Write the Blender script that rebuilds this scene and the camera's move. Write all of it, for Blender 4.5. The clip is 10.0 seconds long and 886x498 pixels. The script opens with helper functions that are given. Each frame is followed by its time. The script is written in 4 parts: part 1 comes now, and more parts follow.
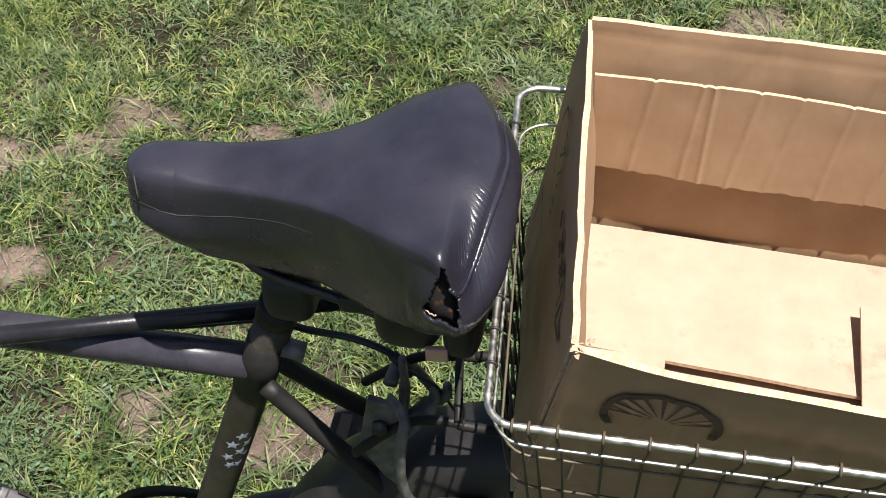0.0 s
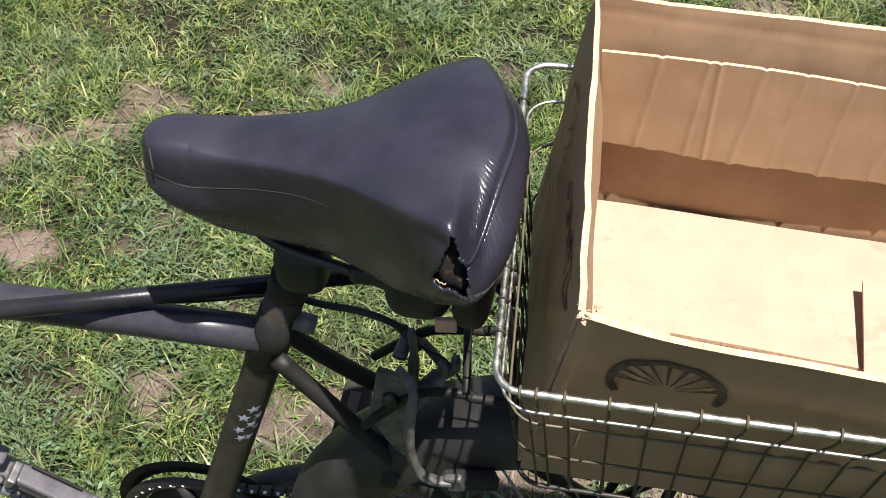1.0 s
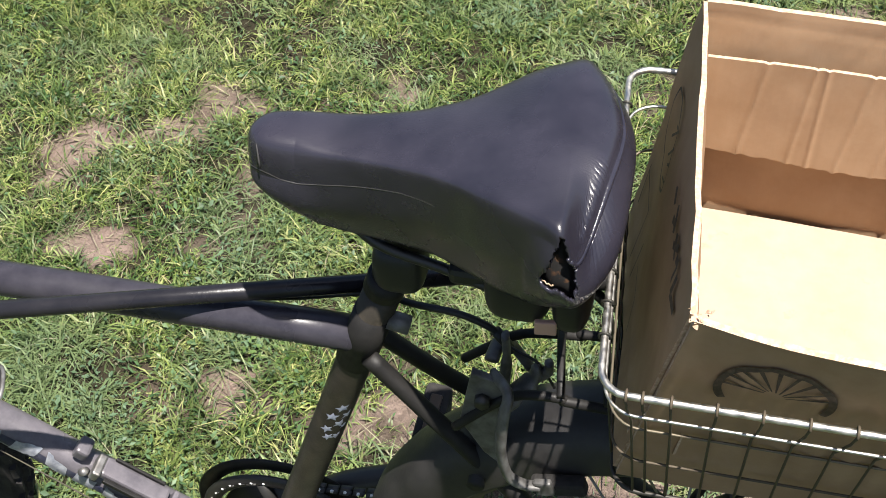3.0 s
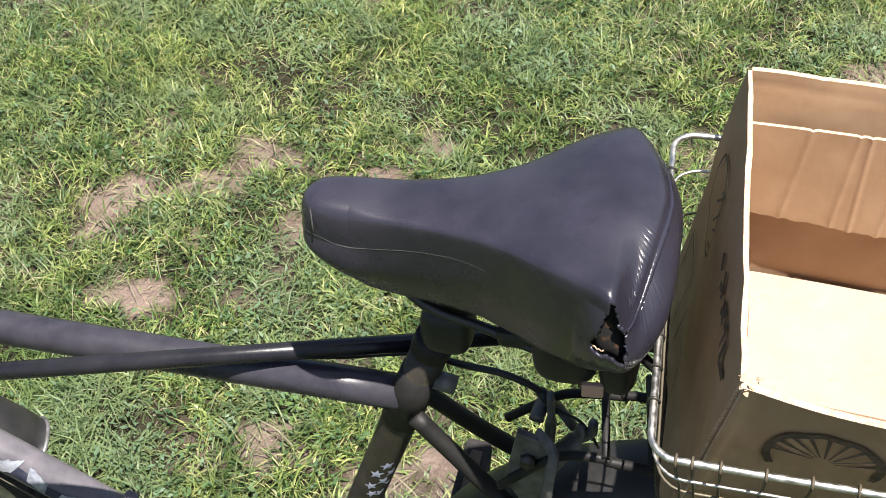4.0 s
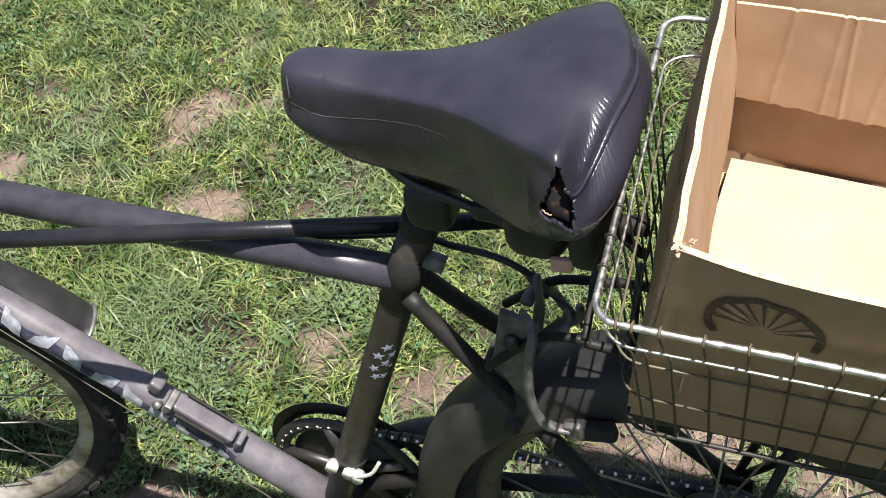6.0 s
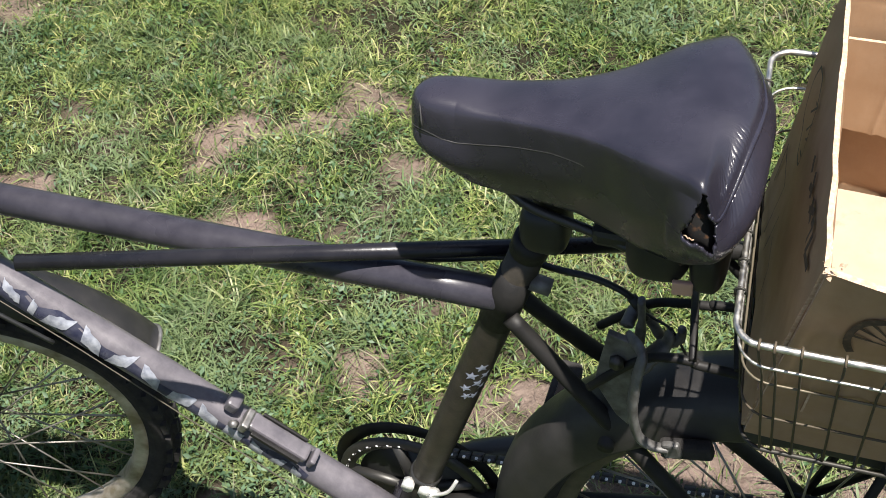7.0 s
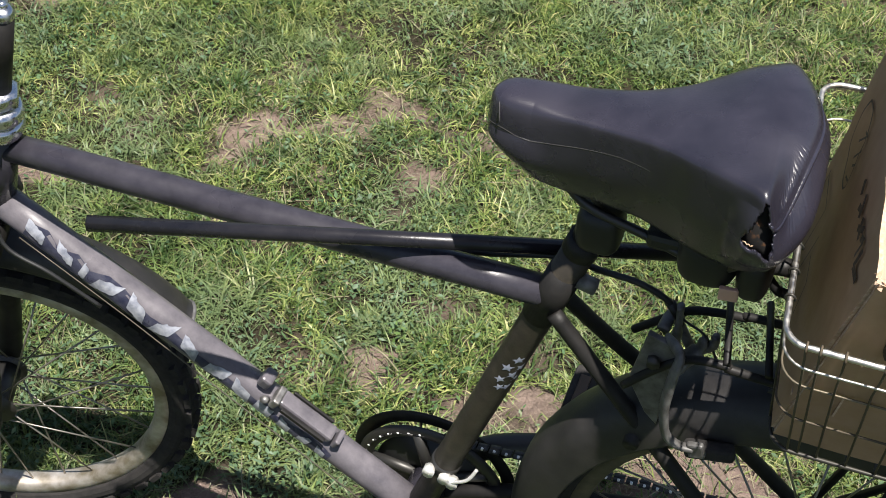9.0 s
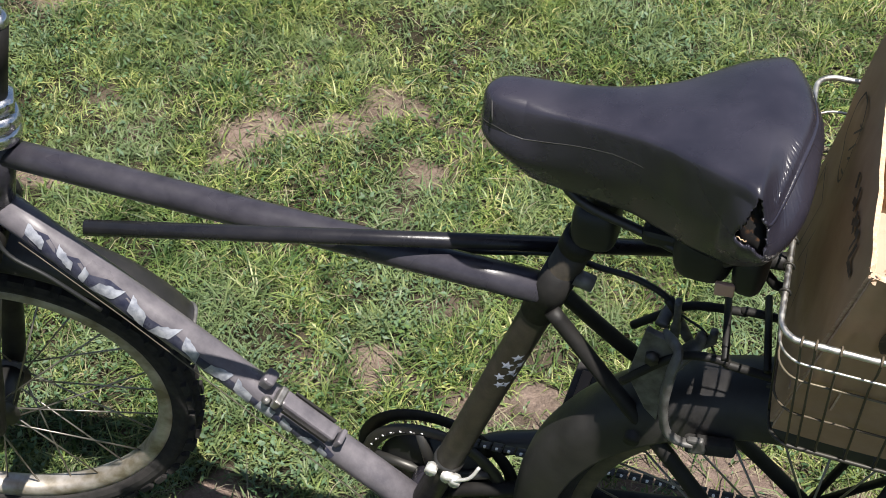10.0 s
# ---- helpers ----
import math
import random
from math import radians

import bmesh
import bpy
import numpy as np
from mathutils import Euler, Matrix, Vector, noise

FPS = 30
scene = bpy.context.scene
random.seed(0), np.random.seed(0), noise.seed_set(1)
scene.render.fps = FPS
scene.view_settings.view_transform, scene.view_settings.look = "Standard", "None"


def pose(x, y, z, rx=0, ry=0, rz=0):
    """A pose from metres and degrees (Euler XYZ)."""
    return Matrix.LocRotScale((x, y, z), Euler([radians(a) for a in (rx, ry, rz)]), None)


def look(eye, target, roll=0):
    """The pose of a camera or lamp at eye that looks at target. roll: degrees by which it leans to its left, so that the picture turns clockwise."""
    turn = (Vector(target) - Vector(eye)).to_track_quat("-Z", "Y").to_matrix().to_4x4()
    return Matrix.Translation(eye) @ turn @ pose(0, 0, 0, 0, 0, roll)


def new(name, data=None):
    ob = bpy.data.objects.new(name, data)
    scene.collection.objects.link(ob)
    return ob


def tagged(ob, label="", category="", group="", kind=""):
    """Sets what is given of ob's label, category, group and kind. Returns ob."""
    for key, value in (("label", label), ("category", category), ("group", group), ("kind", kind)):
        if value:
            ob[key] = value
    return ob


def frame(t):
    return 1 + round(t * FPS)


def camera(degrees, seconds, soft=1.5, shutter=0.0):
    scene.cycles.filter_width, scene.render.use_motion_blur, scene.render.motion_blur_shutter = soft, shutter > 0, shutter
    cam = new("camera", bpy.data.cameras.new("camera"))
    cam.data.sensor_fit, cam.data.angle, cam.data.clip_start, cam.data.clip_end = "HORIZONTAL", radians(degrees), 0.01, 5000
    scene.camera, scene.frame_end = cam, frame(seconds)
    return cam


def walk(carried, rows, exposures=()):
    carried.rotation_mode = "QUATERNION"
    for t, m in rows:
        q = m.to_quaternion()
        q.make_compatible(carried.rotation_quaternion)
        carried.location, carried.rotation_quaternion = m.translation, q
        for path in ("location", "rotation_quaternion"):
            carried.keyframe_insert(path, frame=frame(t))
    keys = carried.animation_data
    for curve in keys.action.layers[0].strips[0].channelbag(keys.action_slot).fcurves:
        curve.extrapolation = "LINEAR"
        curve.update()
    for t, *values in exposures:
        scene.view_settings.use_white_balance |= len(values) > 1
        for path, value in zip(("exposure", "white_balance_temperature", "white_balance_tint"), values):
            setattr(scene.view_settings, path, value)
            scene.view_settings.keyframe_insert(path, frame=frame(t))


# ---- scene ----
cam = camera(36.0, 10.0, soft=0.9)
PATH = [
    (0, (0.3650, -0.5405, 1.4092), (0.2261, 0.1045, 0.6578), -2.46),
    (0.5, (0.3615, -0.5550, 1.4056), (0.2089, 0.0774, 0.6461), -3.11),
    (1, (0.3665, -0.5603, 1.4119), (0.2240, 0.0805, 0.6576), -2.62),
    (1.5, (0.3557, -0.5676, 1.4176), (0.1968, 0.0755, 0.6684), -3.14),
    (2, (0.3523, -0.5799, 1.4215), (0.1807, 0.0716, 0.6825), -3.01),
    (3.3, (0.3302, -0.5687, 1.4065), (0.1443, 0.0673, 0.6575), -4.21),
    (3.5, (0.3267, -0.5689, 1.4169), (0.1357, 0.0684, 0.6703), -4.63),
    (4, (0.3214, -0.5754, 1.4285), (0.1204, 0.0831, 0.7033), -4.33),
    (4.5, (0.3229, -0.5926, 1.4313), (0.1272, 0.1089, 0.7461), -2.39),
    (5, (0.3373, -0.6120, 1.4157), (0.1495, 0.0826, 0.7213), -4.43),
    (5.5, (0.3938, -0.5999, 1.4139), (0.1687, 0.0630, 0.6999), -6.41),
    (6, (0.4374, -0.5916, 1.3931), (0.1407, 0.0137, 0.6545), -9.26),
    (6.2, (0.4325, -0.6011, 1.4056), (0.1313, 0.0028, 0.6676), -9.43),
    (7.3, (0.3131, -0.6564, 1.4407), (0.0579, -0.0091, 0.7225), -5.21),
    (7.5, (0.3104, -0.6611, 1.4547), (0.0517, -0.0059, 0.7450), -4.43),
    (8, (0.3096, -0.6823, 1.4531), (0.0385, -0.0302, 0.7450), -3.62),
    (8.5, (0.2966, -0.7112, 1.4573), (0.0331, -0.0584, 0.7471), -1.21),
    (9, (0.2915, -0.7267, 1.4523), (0.0465, -0.0755, 0.7340), -0.06),
    (9.5, (0.3091, -0.7236, 1.4512), (0.0844, -0.0748, 0.7242), -1.20),
    (10, (0.3007, -0.7205, 1.4540), (0.0496, -0.0744, 0.7333), -1.39),
]
walk(cam, [(t, look(eye, target, roll)) for t, eye, target, roll in PATH],
     exposures=[(0, 1.02), (2, 1.2), (3.3, 1.28), (4.5, 1.45), (5.5, 1.38), (6.2, 1.28), (7.3, 1.17), (8.5, 1.08), (10, 1.02)])

# world and sun
SUN = Vector((0.24, -0.158, 0.955)).normalized()
world = bpy.data.worlds.new("sky")
scene.world = world
world.use_nodes = True
wn = world.node_tree
sky = wn.nodes.new("ShaderNodeTexSky")
sky.sky_type, sky.sun_disc = "NISHITA", False
sky.sun_elevation = math.asin(SUN.z)
sky.sun_rotation = math.atan2(SUN.x, SUN.y)
sky.altitude, sky.air_density, sky.dust_density = 100, 1.0, 1.5
wn.nodes["Background"].inputs["Strength"].default_value = 0.05
wn.links.new(sky.outputs[0], wn.nodes["Background"].inputs["Color"])
lamp = bpy.data.lights.new("sun", "SUN")
lamp.energy, lamp.angle, lamp.color = 5.0, radians(0.6), (1.0, 0.95, 0.885)
new("sun", lamp).matrix_world = look(SUN * 20, (0, 0, 0))


# materials
def mat(name, base, rough=0.6, metal=0.0, spec=0.5):
    m = bpy.data.materials.new(name)
    m.use_nodes = True
    b = m.node_tree.nodes["Principled BSDF"]
    b.inputs["Base Color"].default_value = (*base, 1)
    b.inputs["Roughness"].default_value = rough
    b.inputs["Metallic"].default_value = metal
    b.inputs["Specular IOR Level"].default_value = spec
    return m


def coords(m, stretch=(1, 1, 1)):
    nt = m.node_tree
    tc = nt.nodes.new("ShaderNodeTexCoord")
    mp = nt.nodes.new("ShaderNodeMapping")
    mp.inputs["Scale"].default_value = stretch
    nt.links.new(tc.outputs["Object"], mp.inputs["Vector"])
    return mp.outputs[0]


def tex_noise(m, scale, detail=4.0, rough=0.55, stretch=(1, 1, 1), lo=0.35, hi=0.65):
    """A noise of that many cells a metre, spread to 0..1 between lo and hi."""
    nt = m.node_tree
    n = nt.nodes.new("ShaderNodeTexNoise")
    n.inputs["Scale"].default_value, n.inputs["Detail"].default_value, n.inputs["Roughness"].default_value = scale, detail, rough
    nt.links.new(coords(m, stretch), n.inputs["Vector"])
    r = nt.nodes.new("ShaderNodeMapRange")
    r.inputs["From Min"].default_value, r.inputs["From Max"].default_value = lo, hi
    nt.links.new(n.outputs["Fac"], r.inputs["Value"])
    return r.outputs[0]


def mixed(m, fac, a, b):
    nt = m.node_tree
    x = nt.nodes.new("ShaderNodeMix")
    x.data_type = "RGBA"
    for sock, v in ((x.inputs["A"], a), (x.inputs["B"], b)):
        if isinstance(v, tuple):
            sock.default_value = (*v, 1)
        else:
            nt.links.new(v, sock)
    if isinstance(fac, float):
        x.inputs["Factor"].default_value = fac
    else:
        nt.links.new(fac, x.inputs["Factor"])
    return x.outputs["Result"]


def put(m, socket, value):
    m.node_tree.links.new(value, m.node_tree.nodes["Principled BSDF"].inputs[socket])


def span(m, value, lo, hi):
    r = m.node_tree.nodes.new("ShaderNodeMapRange")
    r.inputs["To Min"].default_value, r.inputs["To Max"].default_value = lo, hi
    m.node_tree.links.new(value, r.inputs["Value"])
    return r.outputs[0]


def bump(m, height, strength=0.3, distance=0.001):
    b = m.node_tree.nodes.new("ShaderNodeBump")
    b.inputs["Strength"].default_value, b.inputs["Distance"].default_value = strength, distance
    m.node_tree.links.new(height, b.inputs["Height"])
    put(m, "Normal", b.outputs[0])


def times(m, a, b):
    x = m.node_tree.nodes.new("ShaderNodeMath")
    x.operation = "MULTIPLY"
    for sock, v in zip(x.inputs, (a, b)):
        if isinstance(v, float):
            sock.default_value = v
        else:
            m.node_tree.links.new(v, sock)
    return x.outputs[0]


def painted(name, base, dust, rough, amount, scale=60):
    """Old paint with dust and wear."""
    m = mat(name, base, rough, spec=0.32)
    d = tex_noise(m, scale, 6, 0.65, lo=0.3, hi=0.7)
    put(m, "Base Color", mixed(m, times(m, d, amount), base, dust))
    put(m, "Roughness", span(m, tex_noise(m, scale * 0.4, 4), rough - 0.08, rough + 0.2))
    bump(m, tex_noise(m, scale * 12, 3), 0.12, 0.0004)
    return m


M_FRAME = painted("black_frame_paint", (0.017, 0.016, 0.0225), (0.066, 0.062, 0.075), 0.27, 0.6, 28)
M_GREYTUBE = painted("dusty_grey_paint", (0.072, 0.067, 0.077), (0.172, 0.157, 0.17), 0.33, 0.7, 42)
M_STAY = painted("dull_black_paint", (0.0065, 0.006, 0.006), (0.021, 0.019, 0.017), 0.55, 0.55)
M_SEATTUBE = painted("brown_black_paint", (0.02, 0.0175, 0.014), (0.075, 0.062, 0.045), 0.42, 0.6)
M_GUARD = painted("mudguard_black", (0.0065, 0.006, 0.0065), (0.03, 0.027, 0.025), 0.46, 0.7, 30)
M_GUARD.node_tree.nodes["Principled BSDF"].inputs["Specular IOR Level"].default_value = 0.6
M_RUBBER = painted("tyre_rubber", (0.014, 0.013, 0.013), (0.045, 0.041, 0.038), 0.85, 0.6, 80)
M_ROD = painted("rod_black", (0.008, 0.008, 0.0115), (0.03, 0.028, 0.031), 0.24, 0.5, 35)
M_CABLE = mat("cable_black", (0.012, 0.012, 0.012), 0.5)
M_STRAWCABLE = mat("bare_cable", (0.09, 0.08, 0.06), 0.5, 0.4)
M_CHROME = mat("chrome", (0.62, 0.62, 0.64), 0.16, 1.0)
put(M_CHROME, "Roughness", span(M_CHROME, tex_noise(M_CHROME, 150), 0.1, 0.4))
M_WIRE = mat("zinc_wire", (0.56, 0.55, 0.52), 0.28, 1.0)
put(M_WIRE, "Base Color", mixed(M_WIRE, tex_noise(M_WIRE, 90, 5, lo=0.45, hi=0.7), (0.6, 0.58, 0.54), (0.48, 0.44, 0.38)))
put(M_WIRE, "Roughness", span(M_WIRE, tex_noise(M_WIRE, 200), 0.32, 0.6))
# side and lower ring wires coloured darker: the box's shade is in the colour
M_SIDEWIRE = mat("shaded_brown_wire", (0.08, 0.062, 0.04), 0.7, 0.1)
M_DARKWIRE = mat("dark_wire", (0.05, 0.047, 0.04), 0.5, 0.6)
M_DIMWIRE = mat("dim_wire", (0.16, 0.135, 0.095), 0.5, 0.5)
M_ALLOY = mat("worn_alloy", (0.3, 0.29, 0.28), 0.5, 0.8)
put(M_ALLOY, "Base Color", mixed(M_ALLOY, tex_noise(M_ALLOY, 60, 6), (0.34, 0.33, 0.32), (0.14, 0.13, 0.12)))
M_CALIPER = mat("grey_caliper", (0.16, 0.155, 0.15), 0.5, 0.2)
put(M_CALIPER, "Base Color", mixed(M_CALIPER, tex_noise(M_CALIPER, 80, 5), (0.15, 0.147, 0.143), (0.06, 0.057, 0.054)))
M_RIM = mat("rim_alloy", (0.42, 0.4, 0.36), 0.5, 0.6)
put(M_RIM, "Base Color", mixed(M_RIM, tex_noise(M_RIM, 35, 6), (0.5, 0.46, 0.42), (0.2, 0.17, 0.12)))
M_DULLRIM = painted("dusty_dark_rim", (0.05, 0.045, 0.03), (0.16, 0.13, 0.08), 0.55, 0.7, 40)
M_SPOKE = mat("spoke_steel", (0.25, 0.23, 0.2), 0.45, 0.8)
M_STEEL = mat("dark_steel", (0.06, 0.058, 0.055), 0.45, 0.7)
# near-white colour that paints the glints on the chain
M_GLINT = mat("chain_glint", (0.86, 0.85, 0.82), 0.35, 0.0)
M_DECAL = mat("silver_decal", (0.62, 0.63, 0.68), 0.32, 0.35)
put(M_DECAL, "Base Color", mixed(M_DECAL, tex_noise(M_DECAL, 130, 5), (0.42, 0.43, 0.47), (0.2, 0.21, 0.25)))
M_FLAKE = mat("pale_star", (0.34, 0.36, 0.44), 0.5)
M_NAVY = painted("navy_band", (0.012, 0.014, 0.035), (0.09, 0.09, 0.11), 0.35, 0.6, 90)
M_BOLT = mat("bright_bolt", (0.8, 0.78, 0.74), 0.35, 0.6)
M_AMBER = mat("amber_reflector", (0.06, 0.034, 0.013), 0.45)
M_COPPER = mat("copper_tag", (0.55, 0.33, 0.25), 0.45)

def vinyl(name, rough):
    m = mat(name, (0.008, 0.008, 0.011), rough, spec=0.7)
    put(m, "Base Color", mixed(m, tex_noise(m, 22, 6, 0.6), (0.0145, 0.0135, 0.0205), (0.025, 0.023, 0.033)))
    put(m, "Roughness", span(m, tex_noise(m, 14, 5), rough - 0.05, rough + 0.1))
    bump(m, tex_noise(m, 1100, 3, stretch=(0.3, 1, 1)), 0.12, 0.0004)
    return m


M_VINYL = vinyl("black_vinyl", 0.26)
M_GLOSSVINYL = vinyl("shiny_vinyl", 0.16)
M_FOAM = mat("old_foam", (0.03, 0.018, 0.01), 0.9)
put(M_FOAM, "Base Color", mixed(M_FOAM, tex_noise(M_FOAM, 160, 4, lo=0.58, hi=0.72), (0.004, 0.003, 0.0025), (0.085, 0.036, 0.012)))
# thread of the stitching, also the painted highlight on the saddle's ridge
M_PALELINE = mat("seam_and_glare", (0.05, 0.047, 0.046), 0.45)

M_CARD = mat("cardboard", (0.44, 0.31, 0.2), 0.85, spec=0.2)
grain = tex_noise(M_CARD, 30, 6, 0.6)
flute = tex_noise(M_CARD, 40, 2, 0.5, stretch=(5, 5, 0.4), lo=0.3, hi=0.7)
stain = times(M_CARD, tex_noise(M_CARD, 13, 7, 0.7, lo=0.5, hi=0.75), 0.45)
put(M_CARD, "Base Color", mixed(M_CARD, stain, mixed(M_CARD, grain, (0.385, 0.255, 0.155), (0.335, 0.212, 0.122)), (0.255, 0.15, 0.085)))
bump(M_CARD, flute, 0.12, 0.0006)
# paler copy of the card, with the sunlit floor's glare put into it
M_SUNLITCARD = mat("sunlit_cardboard", (0.58, 0.45, 0.34), 0.85, spec=0.2)
rubbed = times(M_SUNLITCARD, tex_noise(M_SUNLITCARD, 16, 8, 0.75, lo=0.56, hi=0.72), 0.8)
put(M_SUNLITCARD, "Base Color", mixed(M_SUNLITCARD, rubbed, mixed(M_SUNLITCARD, tex_noise(M_SUNLITCARD, 34, 6, 0.6), (0.4, 0.305, 0.232), (0.36, 0.268, 0.2)), (0.25, 0.15, 0.1)))
bump(M_SUNLITCARD, tex_noise(M_SUNLITCARD, 40, 2, 0.5, stretch=(5, 0.4, 5), lo=0.3, hi=0.7), 0.12, 0.0006)
M_EDGE = mat("cardboard_edge", (0.62, 0.47, 0.33), 0.9, spec=0.1)
put(M_EDGE, "Base Color", mixed(M_EDGE, tex_noise(M_EDGE, 300, 3), (0.54, 0.4, 0.29), (0.4, 0.27, 0.18)))
M_INK = mat("dark_print", (0.035, 0.022, 0.014), 0.8)
put(M_INK, "Base Color", mixed(M_INK, tex_noise(M_INK, 260, 4, lo=0.45, hi=0.75), (0.05, 0.032, 0.02), (0.13, 0.082, 0.05)))


def leafy(name, a, b, c, rough=0.45, through_light=0.32):
    """Leaves that let some light through; each blade has its own shade of a to b, some of c."""
    m = mat(name, a, rough, spec=0.35)
    nt = m.node_tree
    g = nt.nodes.new("ShaderNodeNewGeometry")
    r = nt.nodes.new("ShaderNodeValToRGB")
    r.color_ramp.elements[0].color, r.color_ramp.elements[1].color = (*a, 1), (*c, 1)
    r.color_ramp.elements[1].position = 1.0
    e = r.color_ramp.elements.new(0.72)
    e.color = (*b, 1)
    nt.links.new(g.outputs["Random Per Island"], r.inputs[0])
    patch = tex_noise(m, 2.6, 3, lo=0.35, hi=0.68)
    lush = times(m, tex_noise(m, 1.7, 4, lo=0.5, hi=0.68), 0.55)
    col = mixed(m, lush, mixed(m, times(m, patch, 0.35), r.outputs[0], tuple(0.5 * (p + q) for p, q in zip(b, c))), a)
    # dark noise blotches put the shade inside tufts into the blade colour
    painted_tuft_shade = times(m, tex_noise(m, 24, 4, 0.65, lo=0.44, hi=0.58), 0.72)
    col = mixed(m, painted_tuft_shade, col, tuple(0.55 * p for p in a))
    dull = times(m, tex_noise(m, 5.5, 4, lo=0.48, hi=0.62), 0.7)
    col = mixed(m, dull, col, tuple(0.42 * p + 0.58 * g for p, g in zip(b, (0.12, 0.165, 0.125))))
    put(m, "Base Color", col)
    t = nt.nodes.new("ShaderNodeBsdfTranslucent")
    nt.links.new(col, t.inputs[0])
    x = nt.nodes.new("ShaderNodeMixShader")
    x.inputs[0].default_value = through_light
    nt.links.new(nt.nodes["Principled BSDF"].outputs[0], x.inputs[1])
    nt.links.new(t.outputs[0], x.inputs[2])
    nt.links.new(x.outputs[0], nt.nodes["Material Output"].inputs[0])
    return m


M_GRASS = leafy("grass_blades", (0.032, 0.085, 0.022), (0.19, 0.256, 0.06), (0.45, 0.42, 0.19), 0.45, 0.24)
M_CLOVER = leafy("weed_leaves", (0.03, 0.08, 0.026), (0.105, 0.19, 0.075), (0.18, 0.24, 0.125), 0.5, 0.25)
M_STRAW = leafy("dry_grass", (0.27, 0.24, 0.15), (0.36, 0.32, 0.21), (0.17, 0.14, 0.08), 0.7, 0.25)
M_WEED = leafy("bright_weed", (0.08, 0.16, 0.022), (0.12, 0.2, 0.028), (0.19, 0.25, 0.05))
M_PETAL = mat("yellow_petal", (0.75, 0.55, 0.03), 0.6)
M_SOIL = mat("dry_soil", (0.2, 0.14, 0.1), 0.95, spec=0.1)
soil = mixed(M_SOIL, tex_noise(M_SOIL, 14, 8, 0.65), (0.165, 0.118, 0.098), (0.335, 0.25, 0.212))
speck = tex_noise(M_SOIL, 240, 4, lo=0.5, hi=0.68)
soil_blotch = times(M_SOIL, tex_noise(M_SOIL, 4.0, 5, lo=0.4, hi=0.62), 0.75)
# mask: 1 on bare soil, 0 where the blades' shade is painted
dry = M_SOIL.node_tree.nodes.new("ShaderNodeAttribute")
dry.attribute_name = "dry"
# soil under grass, with the shade between the blades put into its colour
shaded_gap_soil = mixed(M_SOIL, soil_blotch, (0.055, 0.046, 0.03), (0.03, 0.03, 0.017))
bare_soil = mixed(M_SOIL, times(M_SOIL, speck, 0.5), mixed(M_SOIL, times(M_SOIL, soil_blotch, 0.4), soil, (0.085, 0.075, 0.045)), (0.34, 0.265, 0.21))
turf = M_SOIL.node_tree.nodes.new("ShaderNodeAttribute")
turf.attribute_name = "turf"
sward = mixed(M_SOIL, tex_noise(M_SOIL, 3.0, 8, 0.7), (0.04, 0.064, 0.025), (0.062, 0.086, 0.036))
put(M_SOIL, "Base Color", mixed(M_SOIL, turf.outputs["Fac"], mixed(M_SOIL, dry.outputs["Fac"], shaded_gap_soil, bare_soil), sward))
bump(M_SOIL, tex_noise(M_SOIL, 55, 8, 0.7), 0.8, 0.012)


# building helpers
def mesh_of(name, verts, faces, smooth=True):
    me = bpy.data.meshes.new(name)
    me.from_pydata([tuple(v) for v in verts], [], faces)
    if smooth:
        me.polygons.foreach_set("use_smooth", [True] * len(me.polygons))
    me.update()
    return me


def thing(name, base, label, category, group="", kind=""):
    e = new(name)
    e.empty_display_size = 0.05
    e.location = base
    return tagged(e, label, category, group, kind)


def part(name, me, material, parent, label=""):
    """Links a mesh, given in the world's metres, under a thing or a part."""
    if isinstance(me, bmesh.types.BMesh):
        bm, me = me, bpy.data.meshes.new(name)
        bm.to_mesh(me)
        bm.free()
    ob = new(name, me)
    if material:
        me.materials.append(material)
    ob.parent = parent
    if parent and parent.type == "EMPTY":
        ob.matrix_parent_inverse = Matrix.Translation(-parent.location)
    return tagged(ob, label)


def joined(pieces):
    """Several (verts, faces) as one."""
    V, F = [], []
    for v, f in pieces:
        n = len(V)
        V += [tuple(p) for p in v]
        F += [tuple(i + n for i in q) for q in f]
    return V, F


def smooth_line(pts, per=8, closed=False):
    """A Catmull-Rom curve through the points."""
    P = [np.array(p, float) for p in pts]
    n = len(P)
    out = []
    for i in range(n if closed else n - 1):
        if closed:
            a, b, c, d = P[i - 1], P[i], P[(i + 1) % n], P[(i + 2) % n]
        else:
            a, b, c, d = P[max(i - 1, 0)], P[i], P[i + 1], P[min(i + 2, n - 1)]
        for k in range(per):
            t = k / per
            out.append(0.5 * (2 * b + (c - a) * t + (2 * a - 5 * b + 4 * c - d) * t * t + (3 * b - a - 3 * c + d) * t ** 3))
    if not closed:
        out.append(P[-1])
    return out


def sweep(line, r, n=12, closed=False, cap=True, flat=1.0, up=None):
    """A round (or, with flat, oval) bar along a line; r is a number or one for each point."""
    L = np.array(line, float)
    m = len(L)
    R = np.full(m, r) if np.isscalar(r) else np.array(r, float)
    T = (np.roll(L, -1, 0) - np.roll(L, 1, 0)) if closed else np.gradient(L, axis=0)
    T /= np.linalg.norm(T, axis=1)[:, None] + 1e-12
    u = np.array(up if up is not None else (0.0, 0.0, 1.0) if abs(T[0][2]) < 0.9 else (1.0, 0.0, 0.0), float)
    V = []
    for i in range(m):
        u = u - T[i] * (u @ T[i])
        u /= np.linalg.norm(u)
        w = np.cross(T[i], u)
        for k in range(n):
            a = 2 * math.pi * k / n
